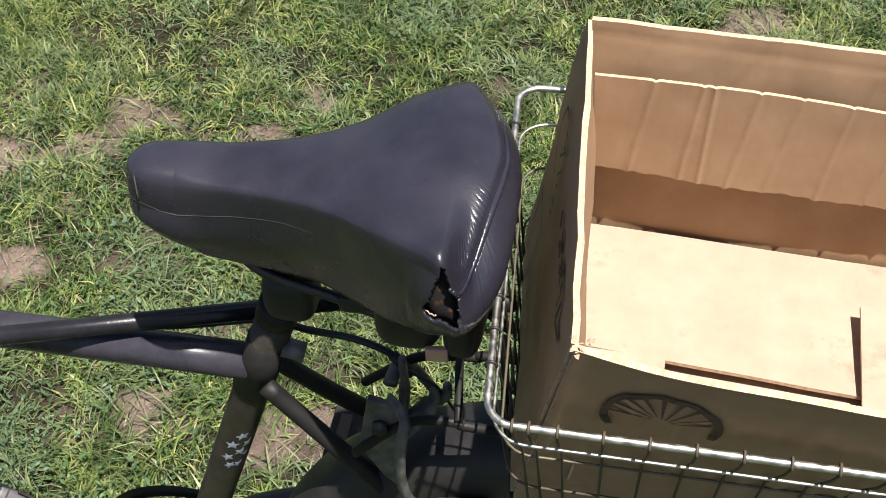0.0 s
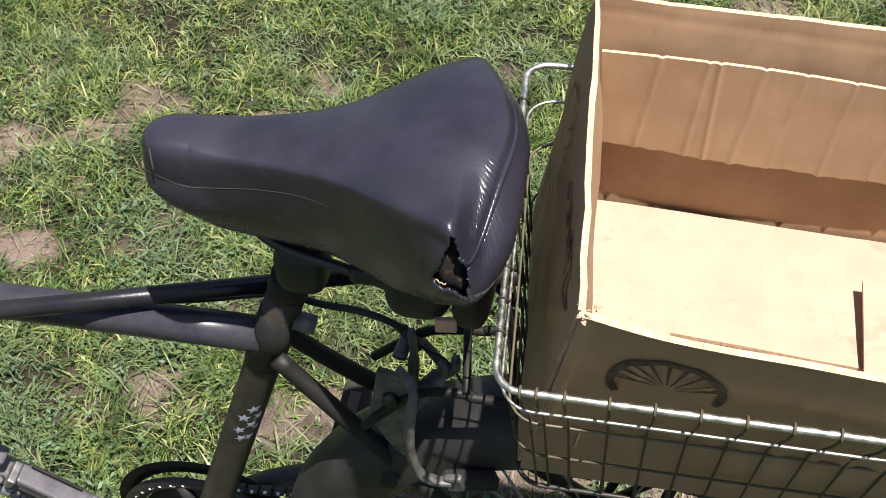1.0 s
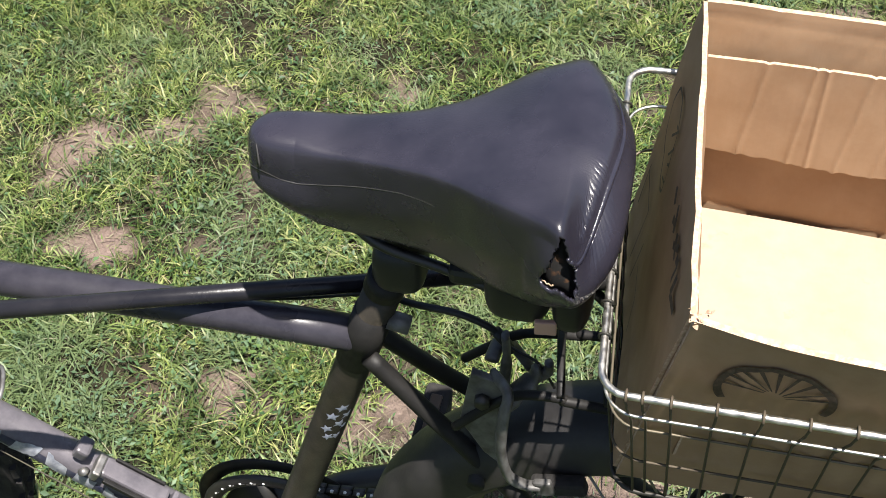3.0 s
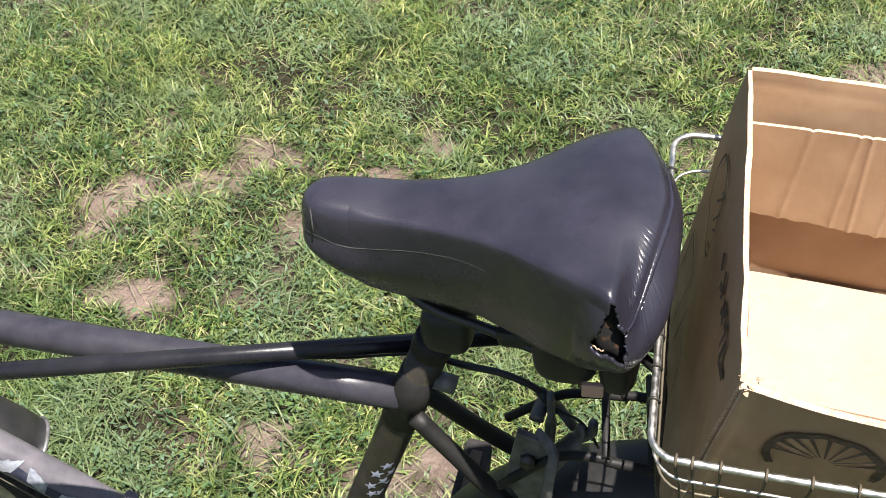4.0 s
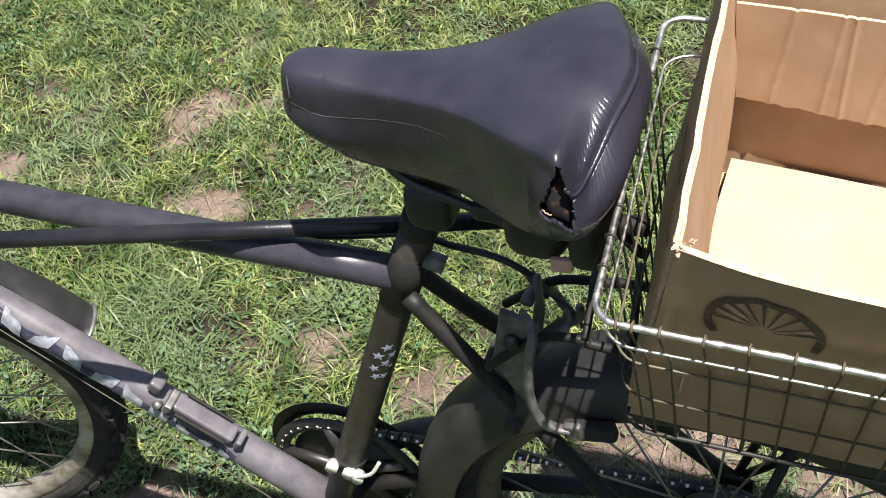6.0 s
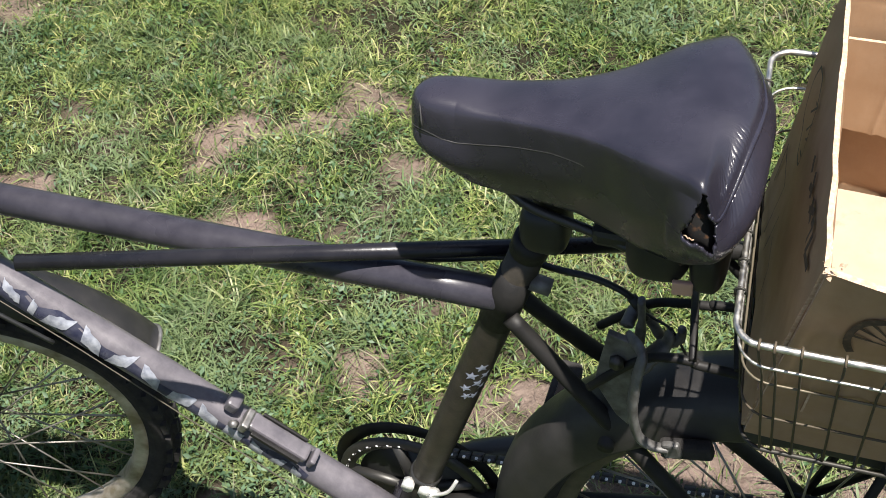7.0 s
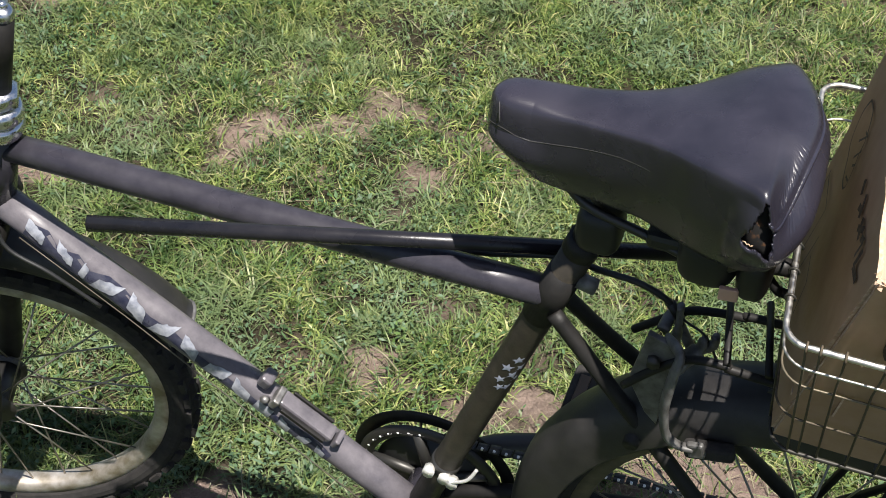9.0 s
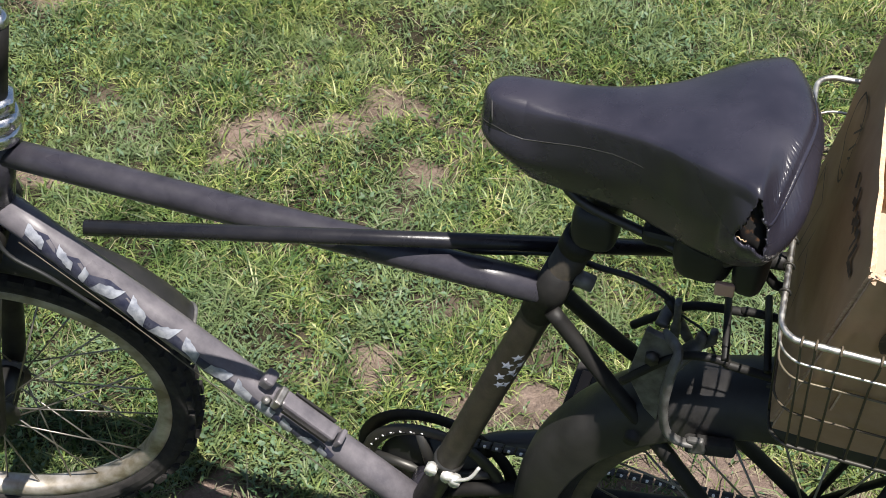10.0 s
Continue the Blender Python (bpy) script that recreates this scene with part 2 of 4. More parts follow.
            V.append(L[i] + R[i] * (math.cos(a) * u * flat + math.sin(a) * w))
    F = [(i * n + k, i * n + (k + 1) % n, ((i + 1) % m) * n + (k + 1) % n, ((i + 1) % m) * n + k)
         for i in range(m if closed else m - 1) for k in range(n)]
    if cap and not closed:
        F += [tuple(range(n - 1, -1, -1)), tuple(range((m - 1) * n, m * n))]
    return V, F


def bar(name, line, r, material, parent, label="", n=12, **kw):
    return part(name, mesh_of(name, *sweep(line, r, n, **kw)), material, parent, label)


def straight(a, b, k=2):
    a, b = np.array(a, float), np.array(b, float)
    return [a + (b - a) * i / (k - 1) for i in range(k)]


def block(c, size, turn=None, bevel=0.002):
    bm = bmesh.new()
    bmesh.ops.create_cube(bm, size=1)
    bmesh.ops.scale(bm, vec=size, verts=bm.verts)
    if bevel:
        bmesh.ops.bevel(bm, geom=list(bm.edges), offset=bevel, segments=2, affect="EDGES", profile=0.5)
    if turn:
        bm.transform(turn.to_4x4())
    bmesh.ops.translate(bm, vec=c, verts=bm.verts)
    return bm


def disc(c, axis, r, depth, n=24, r2=None):
    """A short cylinder about an axis."""
    a = np.array(axis, float)
    a /= np.linalg.norm(a)
    c = np.array(c, float)
    return sweep([c - a * depth / 2, c + a * depth / 2], [r, r2 if r2 is not None else r], n)


def vnoise(x, y, seed=0):
    """Smooth value noise in numpy, 0..1."""
    xi, yi = np.floor(x).astype(np.int64), np.floor(y).astype(np.int64)
    fx, fy = x - xi, y - yi
    fx, fy = fx * fx * (3 - 2 * fx), fy * fy * (3 - 2 * fy)

    def h(a, b):
        k = (a * 374761393 + b * 668265263 + seed * 974634777) & 0xFFFFFFFF
        k = ((k ^ (k >> 13)) * 1274126177) & 0xFFFFFFFF
        return ((k ^ (k >> 16)) & 0xFFFF) / 65535.0

    return (h(xi, yi) * (1 - fx) + h(xi + 1, yi) * fx) * (1 - fy) + (h(xi, yi + 1) * (1 - fx) + h(xi + 1, yi + 1) * fx) * fy


def ground_z(x, y):
    """The lawn: nearly level, a low swell under the rear wheel, small lumps."""
    x, y = np.asarray(x, float), np.asarray(y, float)
    swell = 0.085 * np.exp(-((x - 0.42) / 0.58) ** 2 - ((y + 0.02) / 0.3) ** 2)
    return swell + 0.022 * (vnoise(x * 5 + 40, y * 5 + 40, 3) - 0.5) + 0.01 * (vnoise(x * 19 + 90, y * 19 + 90, 4) - 0.5)


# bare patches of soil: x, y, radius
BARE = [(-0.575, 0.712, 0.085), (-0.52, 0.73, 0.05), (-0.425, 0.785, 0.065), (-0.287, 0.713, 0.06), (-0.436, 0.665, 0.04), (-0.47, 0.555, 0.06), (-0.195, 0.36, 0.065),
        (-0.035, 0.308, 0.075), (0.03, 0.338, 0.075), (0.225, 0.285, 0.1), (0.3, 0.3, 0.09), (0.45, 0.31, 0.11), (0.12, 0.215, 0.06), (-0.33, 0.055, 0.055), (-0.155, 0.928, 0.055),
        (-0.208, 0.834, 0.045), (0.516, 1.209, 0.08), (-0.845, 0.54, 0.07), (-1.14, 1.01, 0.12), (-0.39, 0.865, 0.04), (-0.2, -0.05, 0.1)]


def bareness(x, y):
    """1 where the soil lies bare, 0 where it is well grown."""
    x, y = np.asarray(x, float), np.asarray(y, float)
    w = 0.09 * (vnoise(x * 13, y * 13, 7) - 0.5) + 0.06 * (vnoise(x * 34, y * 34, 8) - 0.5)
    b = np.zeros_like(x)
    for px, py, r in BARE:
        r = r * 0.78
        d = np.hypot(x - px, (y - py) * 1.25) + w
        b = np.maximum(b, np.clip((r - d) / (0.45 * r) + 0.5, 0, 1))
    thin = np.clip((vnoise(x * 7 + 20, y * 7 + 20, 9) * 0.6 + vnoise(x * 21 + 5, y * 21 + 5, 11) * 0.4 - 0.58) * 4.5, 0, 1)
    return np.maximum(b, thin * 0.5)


# ground
def make_ground():
    fine = [np.linspace(-2.2, 1.8, 251), np.linspace(-1.2, 2.8, 251)]
    far = np.array([3, 5, 9, 17, 40, 110, 400, 1500.0])
    xs = np.concatenate([-far[::-1] - 2.2, fine[0], far + 1.8])
    ys = np.concatenate([-far[::-1] - 1.2, fine[1], far + 2.8])
    X, Y = np.meshgrid(xs, ys)
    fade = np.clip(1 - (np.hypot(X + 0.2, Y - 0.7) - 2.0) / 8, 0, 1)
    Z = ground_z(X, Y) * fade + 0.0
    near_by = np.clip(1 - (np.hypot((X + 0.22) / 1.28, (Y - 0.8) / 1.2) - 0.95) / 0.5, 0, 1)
    n, m = len(ys), len(xs)
    V = np.stack([X.ravel(), Y.ravel(), Z.ravel()], 1)
    F = [(j * m + i, j * m + i + 1, (j + 1) * m + i + 1, (j + 1) * m + i) for j in range(n - 1) for i in range(m - 1)]
    g = new("ground", mesh_of("ground", V.tolist(), F))
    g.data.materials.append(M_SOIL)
    # low values pick the dark soil colour that stands in for shade under grass
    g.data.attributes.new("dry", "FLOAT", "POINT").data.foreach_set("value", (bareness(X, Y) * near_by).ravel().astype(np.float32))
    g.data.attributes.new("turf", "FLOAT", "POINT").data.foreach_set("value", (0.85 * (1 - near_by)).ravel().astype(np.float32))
    return tagged(g, "dry brown lawn soil with thin green growth", "ground", kind="structure")


make_ground()


def raw_mesh(name, V, faces_of, count, width):
    """count alike pieces of few corners each, made at once. V: all corners; faces_of: corner numbers of one piece's faces."""
    me = bpy.data.meshes.new(name)
    loops = np.concatenate([np.array(f) for f in faces_of])
    sizes = np.array([len(f) for f in faces_of])
    idx = (np.arange(count)[:, None] * width + loops[None]).ravel()
    tot = np.tile(sizes, count)
    me.vertices.add(len(V))
    me.vertices.foreach_set("co", V.astype(np.float32).ravel())
    me.loops.add(len(idx))
    me.loops.foreach_set("vertex_index", idx.astype(np.int32))
    me.polygons.add(len(tot))
    me.polygons.foreach_set("loop_start", np.concatenate([[0], np.cumsum(tot)[:-1]]).astype(np.int32))
    me.polygons.foreach_set("loop_total", tot.astype(np.int32))
    me.polygons.foreach_set("use_smooth", np.ones(len(tot), bool))
    me.update()
    me.validate()
    return me


def spread(rng, n, box, keep):
    """n places in a box, thinned out by keep(x, y) in 0..1."""
    x, y = rng.uniform(box[0], box[1], n), rng.uniform(box[2], box[3], n)
    ok = rng.uniform(0, 1, n) < keep(x, y)
    return x[ok], y[ok]


def blades(name, seed, n, box, keep, height, width, lean, material, label, category):
    rng = np.random.default_rng(seed)
    x, y = spread(rng, n, box, keep)
    k = len(x)
    tall = 0.45 + 0.5 * vnoise(x * 6 + 3, y * 6 + 3, 21) + 0.7 * vnoise(x * 30 + 3, y * 30 + 3, 22)
    h = rng.uniform(*height, k) * tall
    w = rng.uniform(*width, k) / 2
    a, face = rng.uniform(0, 2 * math.pi, k), rng.uniform(0, 2 * math.pi, k)
    bend = rng.uniform(*lean, k)
    d = np.stack([np.cos(a), np.sin(a)], 1)
    s = np.stack([np.cos(face), np.sin(face)], 1)
    base = np.stack([x, y, ground_z(x, y) - 0.004], 1)
    V = np.zeros((k, 5, 3))
    for row, (t, f) in enumerate(((0.0, 1.0), (0.55, 0.85))):
        c = base.copy()
        c[:, :2] += d * (h * bend * t ** 1.6)[:, None]
        c[:, 2] += h * t * (1 - 0.25 * bend * t)
        for side in (0, 1):
            V[:, 2 * row + side] = c
            V[:, 2 * row + side, :2] += s * ((2 * side - 1) * w * f)[:, None]
    tip = base.copy()
    tip[:, :2] += d * (h * bend)[:, None]
    tip[:, 2] += h * np.clip(1 - 0.45 * bend, 0.12, 1)
    V[:, 4] = tip
    me = raw_mesh(name, V.reshape(-1, 3), [(0, 1, 3, 2), (2, 3, 4)], k, 5)
    ob = new(name, me)
    me.materials.append(material)
    return tagged(ob, label, category, kind="stuff")


def leaves(name, seed, n, box, keep, size, height, material, label, category):
    """Small ovate leaves, cupped along the middle, at all tilts near level."""
    rng = np.random.default_rng(seed)
    x, y = spread(rng, n, box, keep)
    k = len(x)
    L = rng.uniform(*size, k)
    W = L * rng.uniform(0.13, 0.26, k)
    z = ground_z(x, y) + rng.uniform(*height, k) * (0.4 + 0.9 * vnoise(x * 8 + 3, y * 8 + 3, 31))
    a = rng.uniform(0, 2 * math.pi, k)
    tilt = rng.normal(0.15, 0.5, k)
    d = np.stack([np.cos(a) * np.cos(tilt), np.sin(a) * np.cos(tilt), np.sin(tilt)], 1)
    s = np.stack([-np.sin(a), np.cos(a), rng.normal(0, 0.35, k)], 1)
    c = np.stack([x, y, z], 1)
    V = np.zeros((k, 6, 3))
    V[:, 0] = c
    V[:, 1] = c + d * (0.45 * L)[:, None] + s * W[:, None]
    V[:, 2] = c + d * L[:, None]
    V[:, 3] = c + d * (0.45 * L)[:, None] - s * W[:, None]
    V[:, 4] = c + d * (0.45 * L)[:, None]
    V[:, [1, 3], 2] += (0.25 * W)[:, None]
    V[:, 5] = V[:, 4]
    me = raw_mesh(name, V.reshape(-1, 3), [(0, 4, 2, 1), (0, 3, 2, 4)], k, 6)
    ob = new(name, me)
    me.materials.append(material)
    return tagged(ob, label, category, kind="stuff")


NEAR = (-1.5, 1.05, -0.35, 2.0)


def grown(x, y):
    return np.clip(1.0 - 1.0 * bareness(x, y), 0.04, 1)


def clumped(x, y):
    """Grass in small clumps with gaps between them."""
    return grown(x, y) * np.clip(2.9 * (0.5 * vnoise(x * 24 + 7, y * 24 + 7, 71) + 0.5 * vnoise(x * 60 + 2, y * 60 + 2, 73)) - 0.85, 0.13, 1)


def mostly_weeds(x, y):
    return grown(x, y) * np.clip(0.15 + 1.5 * (vnoise(x * 4 + 9, y * 4 + 9, 41) - 0.3), 0.1, 1)


def dry_spots(x, y):
    return np.clip(0.2 + 1.4 * (vnoise(x * 5 + 1, y * 5 + 1, 51) - 0.35) + 0.3 * bareness(x, y), 0.08, 0.9)


def around(x, y):
    inside = (x > NEAR[0]) & (x < NEAR[1]) & (y > NEAR[2]) & (y < NEAR[3])
    return np.where(inside, 0.0, np.clip(1.15 - 0.28 * np.hypot(x + 0.22, y - 0.8), 0.08, 0.9))


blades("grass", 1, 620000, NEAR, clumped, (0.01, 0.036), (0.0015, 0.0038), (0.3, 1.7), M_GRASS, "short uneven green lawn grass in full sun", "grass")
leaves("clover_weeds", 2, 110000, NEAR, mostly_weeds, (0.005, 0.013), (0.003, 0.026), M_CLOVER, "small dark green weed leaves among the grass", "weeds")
blades("dry_grass", 3, 34000, NEAR, dry_spots, (0.012, 0.05), (0.0009, 0.002), (0.8, 2.6), M_STRAW, "thin straw-coloured dry grass stalks lying on the soil", "dry grass")


def near_weed(x, y):
    return np.where(np.hypot(x + 0.18, (y - 0.4) * 1.2) < 0.04 + 0.015 * np.sin(x * 90) * np.cos(y * 70), 1.0, 0.0)


leaves("bright_weed", 6, 380, (-0.26, -0.1, 0.34, 0.47), near_weed, (0.005, 0.012), (0.004, 0.03), M_WEED, "clump of bright yellow-green weed leaves", "weed")
leaves("fallen_bits", 8, 4500, NEAR, dry_spots, (0.004, 0.012), (0.001, 0.006), M_STRAW, "small dry bits of leaf on the soil", "litter")


def tufts(x, y):
    return grown(x, y) * (vnoise(x * 9 + 70, y * 9 + 70, 61) > 0.6)


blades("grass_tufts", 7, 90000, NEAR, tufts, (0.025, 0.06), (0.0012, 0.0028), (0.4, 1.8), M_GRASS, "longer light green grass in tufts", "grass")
for fx, fy in ((-0.664, 1.345), (-0.583, 1.277)):
    z = float(ground_z(fx, fy)) + 0.045
    fl = thing("dandelion", (fx, fy, z - 0.045), "small yellow dandelion flower in the lawn", "flower", "yellow flowers")
    ring = [((fx + q * math.cos(a), fy + q * math.sin(a), z + h)) for k in range(14) for a in (2 * math.pi * k / 14,) for q, h in ((0.002, 0.0), (0.0075, 0.002))]
    part("petals", mesh_of("petals", ring + [(fx, fy, z + 0.002)], [(2 * k, 2 * k + 1, (2 * k + 3) % 28) for k in range(14)] + [(2 * k, (2 * k + 2) % 28, 28) for k in range(14)]), M_PETAL, fl, "yellow petals")
    part("stalk", mesh_of("stalk", *sweep([(fx, fy, z - 0.05), (fx, fy, z)], 0.0015, 6)), M_WEED, fl)
blades("meadow_around", 4, 170000, (-4.5, 4, -3.5, 5), around, (0.02, 0.06), (0.005, 0.011), (0.3, 1.6), M_GRASS, "coarser lawn grass farther round about", "grass")

# the bicycle: front towards -x, its left side towards -y
bike = thing("bicycle", (0.0, 0.0, 0.0), "old black small-wheeled bicycle with dusty frame standing on the lawn", "bicycle")
BB, CL = (-0.011, 0, 0.257), (0.113, 0, 0.634)
HEAD_UP, HEAD_LOW = np.array((-0.382, 0, 0.735)), np.array((-0.442, 0, 0.535))
AX = (HEAD_UP - HEAD_LOW) / np.linalg.norm(HEAD_UP - HEAD_LOW)


def on_head(z):
    return HEAD_LOW + AX * ((z - HEAD_LOW[2]) / AX[2])


def on_seat(z):
    return np.array(BB) + (np.array(CL) - np.array(BB)) * ((z - BB[2]) / (CL[2] - BB[2]))


seat_tube = bar("seat_tube", straight(BB, on_seat(0.70), 6), 0.0138, M_SEATTUBE, bike, n=24)
bar("seat_collar", straight(on_seat(0.69), on_seat(0.706)), 0.0147, M_STAY, seat_tube, n=24)
bar("seat_lug", straight(on_seat(0.605), on_seat(0.665)), 0.0149, M_STAY, seat_tube, n=24)
bar("collar_bolt", straight(on_seat(0.66) + (0.012, -0.004, 0.002), on_seat(0.66) + (0.027, -0.003, -0.003)), 0.0072, M_CALIPER, seat_tube)
bar("seat_post", straight(on_seat(0.69), on_seat(0.79)), 0.0125, M_STAY, bike, n=20)
top_tube = bar("top_tube", straight(on_head(0.632), CL, 8), 0.0137, M_FRAME, bike, "black top tube with a dusty sheen", n=24)
down_tube = bar("down_tube", straight(on_head(0.562), BB, 10), 0.0165, M_GREYTUBE, bike, "dusty grey down tube with worn silver lettering", n=24)
head_tube = bar("head_tube", straight(HEAD_LOW, on_head(0.655)), 0.019, M_FRAME, bike, n=24)
bar("bottom_bracket", [(BB[0], -0.036, BB[2]), (BB[0], 0.036, BB[2])], 0.021, M_FRAME, bike, n=24)
for s in (-1, 1):
    bar("seat_stay", smooth_line([(0.118, s * 0.012, 0.624), (0.17, s * 0.021, 0.568), (0.263, s * 0.036 + 0.006 * (s + 1), 0.465), (0.357, s * 0.055 + 0.006 * (s + 1), 0.352)], 5), 0.0069, M_STAY, bike, n=14)
    bar("chain_stay", smooth_line([(0.005, s * 0.03, 0.252), (0.1, s * 0.04, 0.285), (0.357, s * 0.058, 0.34)], 5), 0.0085, M_STAY, bike, n=14)
    part("dropout", block((0.359, s * 0.058, 0.346), (0.035, 0.005, 0.045)), M_STAY, bike)
bar("stay_bridge", [(0.2, -0.04, 0.52), (0.2, 0.04, 0.52)], 0.007, M_STAY, bike)

# headset, stem and fork
headset = part("headset", mesh_of("headset", *joined([
    sweep([on_head(0.650), on_head(0.656), on_head(0.664), on_head(0.668)], [0.0195, 0.0235, 0.0235, 0.02], 28),
    sweep([on_head(0.670), on_head(0.674), on_head(0.682), on_head(0.686)], [0.02, 0.0225, 0.0225, 0.0175], 28),
    sweep([on_head(0.688), on_head(0.690), on_head(0.700), on_head(0.703)], [0.0165, 0.019, 0.019, 0.0165], 6)])), M_CHROME, bike, "chrome headset rings")
stem = bar("stem", straight(on_head(0.70), on_head(0.786), 3), 0.0105, M_STAY, bike, "black quill stem", n=20)
bar("stem_cap", [on_head(0.786), on_head(0.792), on_head(0.795)], [0.0108, 0.0105, 0.006], M_CHROME, stem, n=20)
bar("stem_bolt", straight(on_head(0.795), on_head(0.800)), 0.005, M_CHROME, stem, n=6)
STEER = radians(20)
HUB_F, HUB_R = np.array((-0.520, 0.0, 0.228)), np.array((0.360, 0.0, 0.340))
AXLE_F = np.array((-math.sin(STEER), math.cos(STEER), 0.0))
AHEAD_F = np.array((math.cos(STEER), math.sin(STEER), 0.0))
crown = HEAD_LOW - AX * 0.012
bar("fork_crown", [crown - AXLE_F * 0.05, crown + AXLE_F * 0.05], 0.016, M_STAY, bike, n=16)
for s in (-1, 1):
    c = crown + AXLE_F * s * 0.047
    bar("fork_leg", smooth_line([c + AX * 0.01, c - AX * 0.1, HUB_F + AXLE_F * s * 0.05 + (0.02, 0, 0.08), HUB_F + AXLE_F * s * 0.05], 6), 0.0135, M_STAY, bike, n=16)


def make_wheel(name, hub, ahead, axle, r_tyre, knobs, label, rim_material):
    """Tyre with blocks, hooked rim, crossed spokes and hub as parts."""
    ahead, axle, up = np.array(ahead), np.array(axle), np.array((0, 0, 1.0))
    w = part(name, mesh_of(name, *disc(hub, axle, 0.017, 0.062, 20)), M_STEEL, bike, label)

    def at(a, r, off=0.0):
        return hub + r * (math.cos(a) * ahead + math.sin(a) * up) + off * axle

    def ring(profile, n=88):
        V = [at(2 * math.pi * i / n, r, o) for i in range(n) for r, o in profile]
        m = len(profile)
        F = [(i * m + j, i * m + (j + 1) % m, ((i + 1) % n) * m + (j + 1) % m, ((i + 1) % n) * m + j) for i in range(n) for j in range(m)]
        return V, F

    rc, rr = r_tyre - 0.02, 0.018
    tyre = [ring([(rc + rr * math.cos(a), rr * 1.05 * math.sin(a)) for a in np.linspace(0, 2 * math.pi, 18)[:-1]])]
    for i in range(knobs):
        for k, off in enumerate((-0.017, -0.006, 0.006, 0.017)):
            a = 2 * math.pi * (i + 0.5 * (k % 2)) / knobs
            ri = rc + math.sqrt(max(rr * rr - (off * 0.9) ** 2, 1e-6)) - 0.002
            da = 0.3 * 2 * math.pi / knobs
            box = [at(a + e * da, ri + g * 0.0065, off + f * 0.0038) for g in (0, 1) for e in (-1, 1) for f in (-1, 1)]
            tyre.append((box, [(0, 1, 3, 2), (4, 6, 7, 5), (0, 4, 5, 1), (2, 3, 7, 6), (0, 2, 6, 4), (1, 5, 7, 3)]))
    me = mesh_of("tyre", *joined(tyre), smooth=False)
    part("tyre", me, M_RUBBER, w, "black knobbly tyre")
    r0 = r_tyre - 0.05
    part("rim", mesh_of("rim", *ring([(r0, -0.006), (r0 + 0.004, -0.012), (r0 + 0.022, -0.013), (r0 + 0.022, 0.013), (r0 + 0.004, 0.012), (r0, 0.006)])), rim_material, w, "dusty rim")
    for i in range(28):
        side = -1 if i % 2 else 1
        a = 2 * math.pi * i / 28
        b = a + (0.62 if (i // 2) % 2 else -0.62)
        bar("spoke", [at(b, 0.02, side * 0.028), at(a, r0 + 0.002, side * 0.002)], 0.0011, M_SPOKE, w, n=5)
    part("axle", mesh_of("axle", *disc(hub, axle, 0.006, 0.14, 10)), M_STEEL, w)
    for o in (-0.028, 0.028):
        part("hub_flange", mesh_of("hub_flange", *disc(hub + axle * o, axle, 0.024, 0.003)), M_STEEL, w)
    return w


make_wheel("front_wheel", HUB_F, AHEAD_F, AXLE_F, 0.2245, 50, "front wheel turned a little, with knobbly tyre and dusty rim", M_RIM)
make_wheel("rear_wheel", HUB_R, (1, 0, 0), (0, 1, 0), 0.247, 50, "rear wheel under the black mudguard", M_DULLRIM)


def guard(name, hub, ahead, axle, r, a0, a1, half, drop, label, thick=0.0016):
    """A mudguard: an arched band with rolled sides."""
    hub, ahead, axle, up = np.array(hub), np.array(ahead), np.array(axle), np.array((0, 0, 1.0))
    prof = []
    for k in range(9):
        e = -1 + k / 4
        prof.append((r - drop * abs(e) ** 2.6, half * math.sin(e * math.pi / 2)))
    V, F, n = [], [], 40
    for layer in (0.0, -thick):
        for i in range(n + 1):
            a = a0 + (a1 - a0) * i / n
            d = math.cos(a) * ahead + math.sin(a) * up
            V += [hub + d * (q + layer) + axle * o for q, o in prof]
    m, size = 9, 9 * (n + 1)
    for i in range(n):
        for j in range(m - 1):
            q = (i * m + j, i * m + j + 1, (i + 1) * m + j + 1, (i + 1) * m + j)
            F += [q, tuple(size + v for v in reversed(q))]
        for j in (0, m - 1):
            F.append((i * m + j, (i + 1) * m + j, size + (i + 1) * m + j, size + i * m + j))
    for i in (0, n):
        for j in range(m - 1):
            F.append((i * m + j, i * m + j + 1, size + i * m + j + 1, size + i * m + j))
    return part(name, mesh_of(name, V, F), M_GUARD, bike, label)


def guard_lip(g, hub, ahead, axle, r, a, half, drop, material):
    hub, ahead, axle, up = np.array(hub), np.array(ahead), np.array(axle), np.array((0, 0, 1.0))
    d = math.cos(a) * ahead + math.sin(a) * up
    line = [hub + d * (r - drop * abs(e) ** 2.6) + axle * half * math.sin(e * math.pi / 2) for e in np.linspace(-1, 1, 13)]
    bar("edge_roll", line, 0.0024, material, g)


guard("rear_mudguard", HUB_R, (1, 0, 0), (0, 1, 0), 0.269, radians(20), radians(196), 0.036, 0.04, "broad dull black rear mudguard")
fg = guard("front_mudguard", HUB_F, AHEAD_F, AXLE_F, 0.268, radians(28), radians(150), 0.03, 0.026, "dusty dark plastic front mudguard")
guard_lip(fg, HUB_F, AHEAD_F, AXLE_F, 0.268, radians(28), 0.03, 0.026, M_ALLOY)

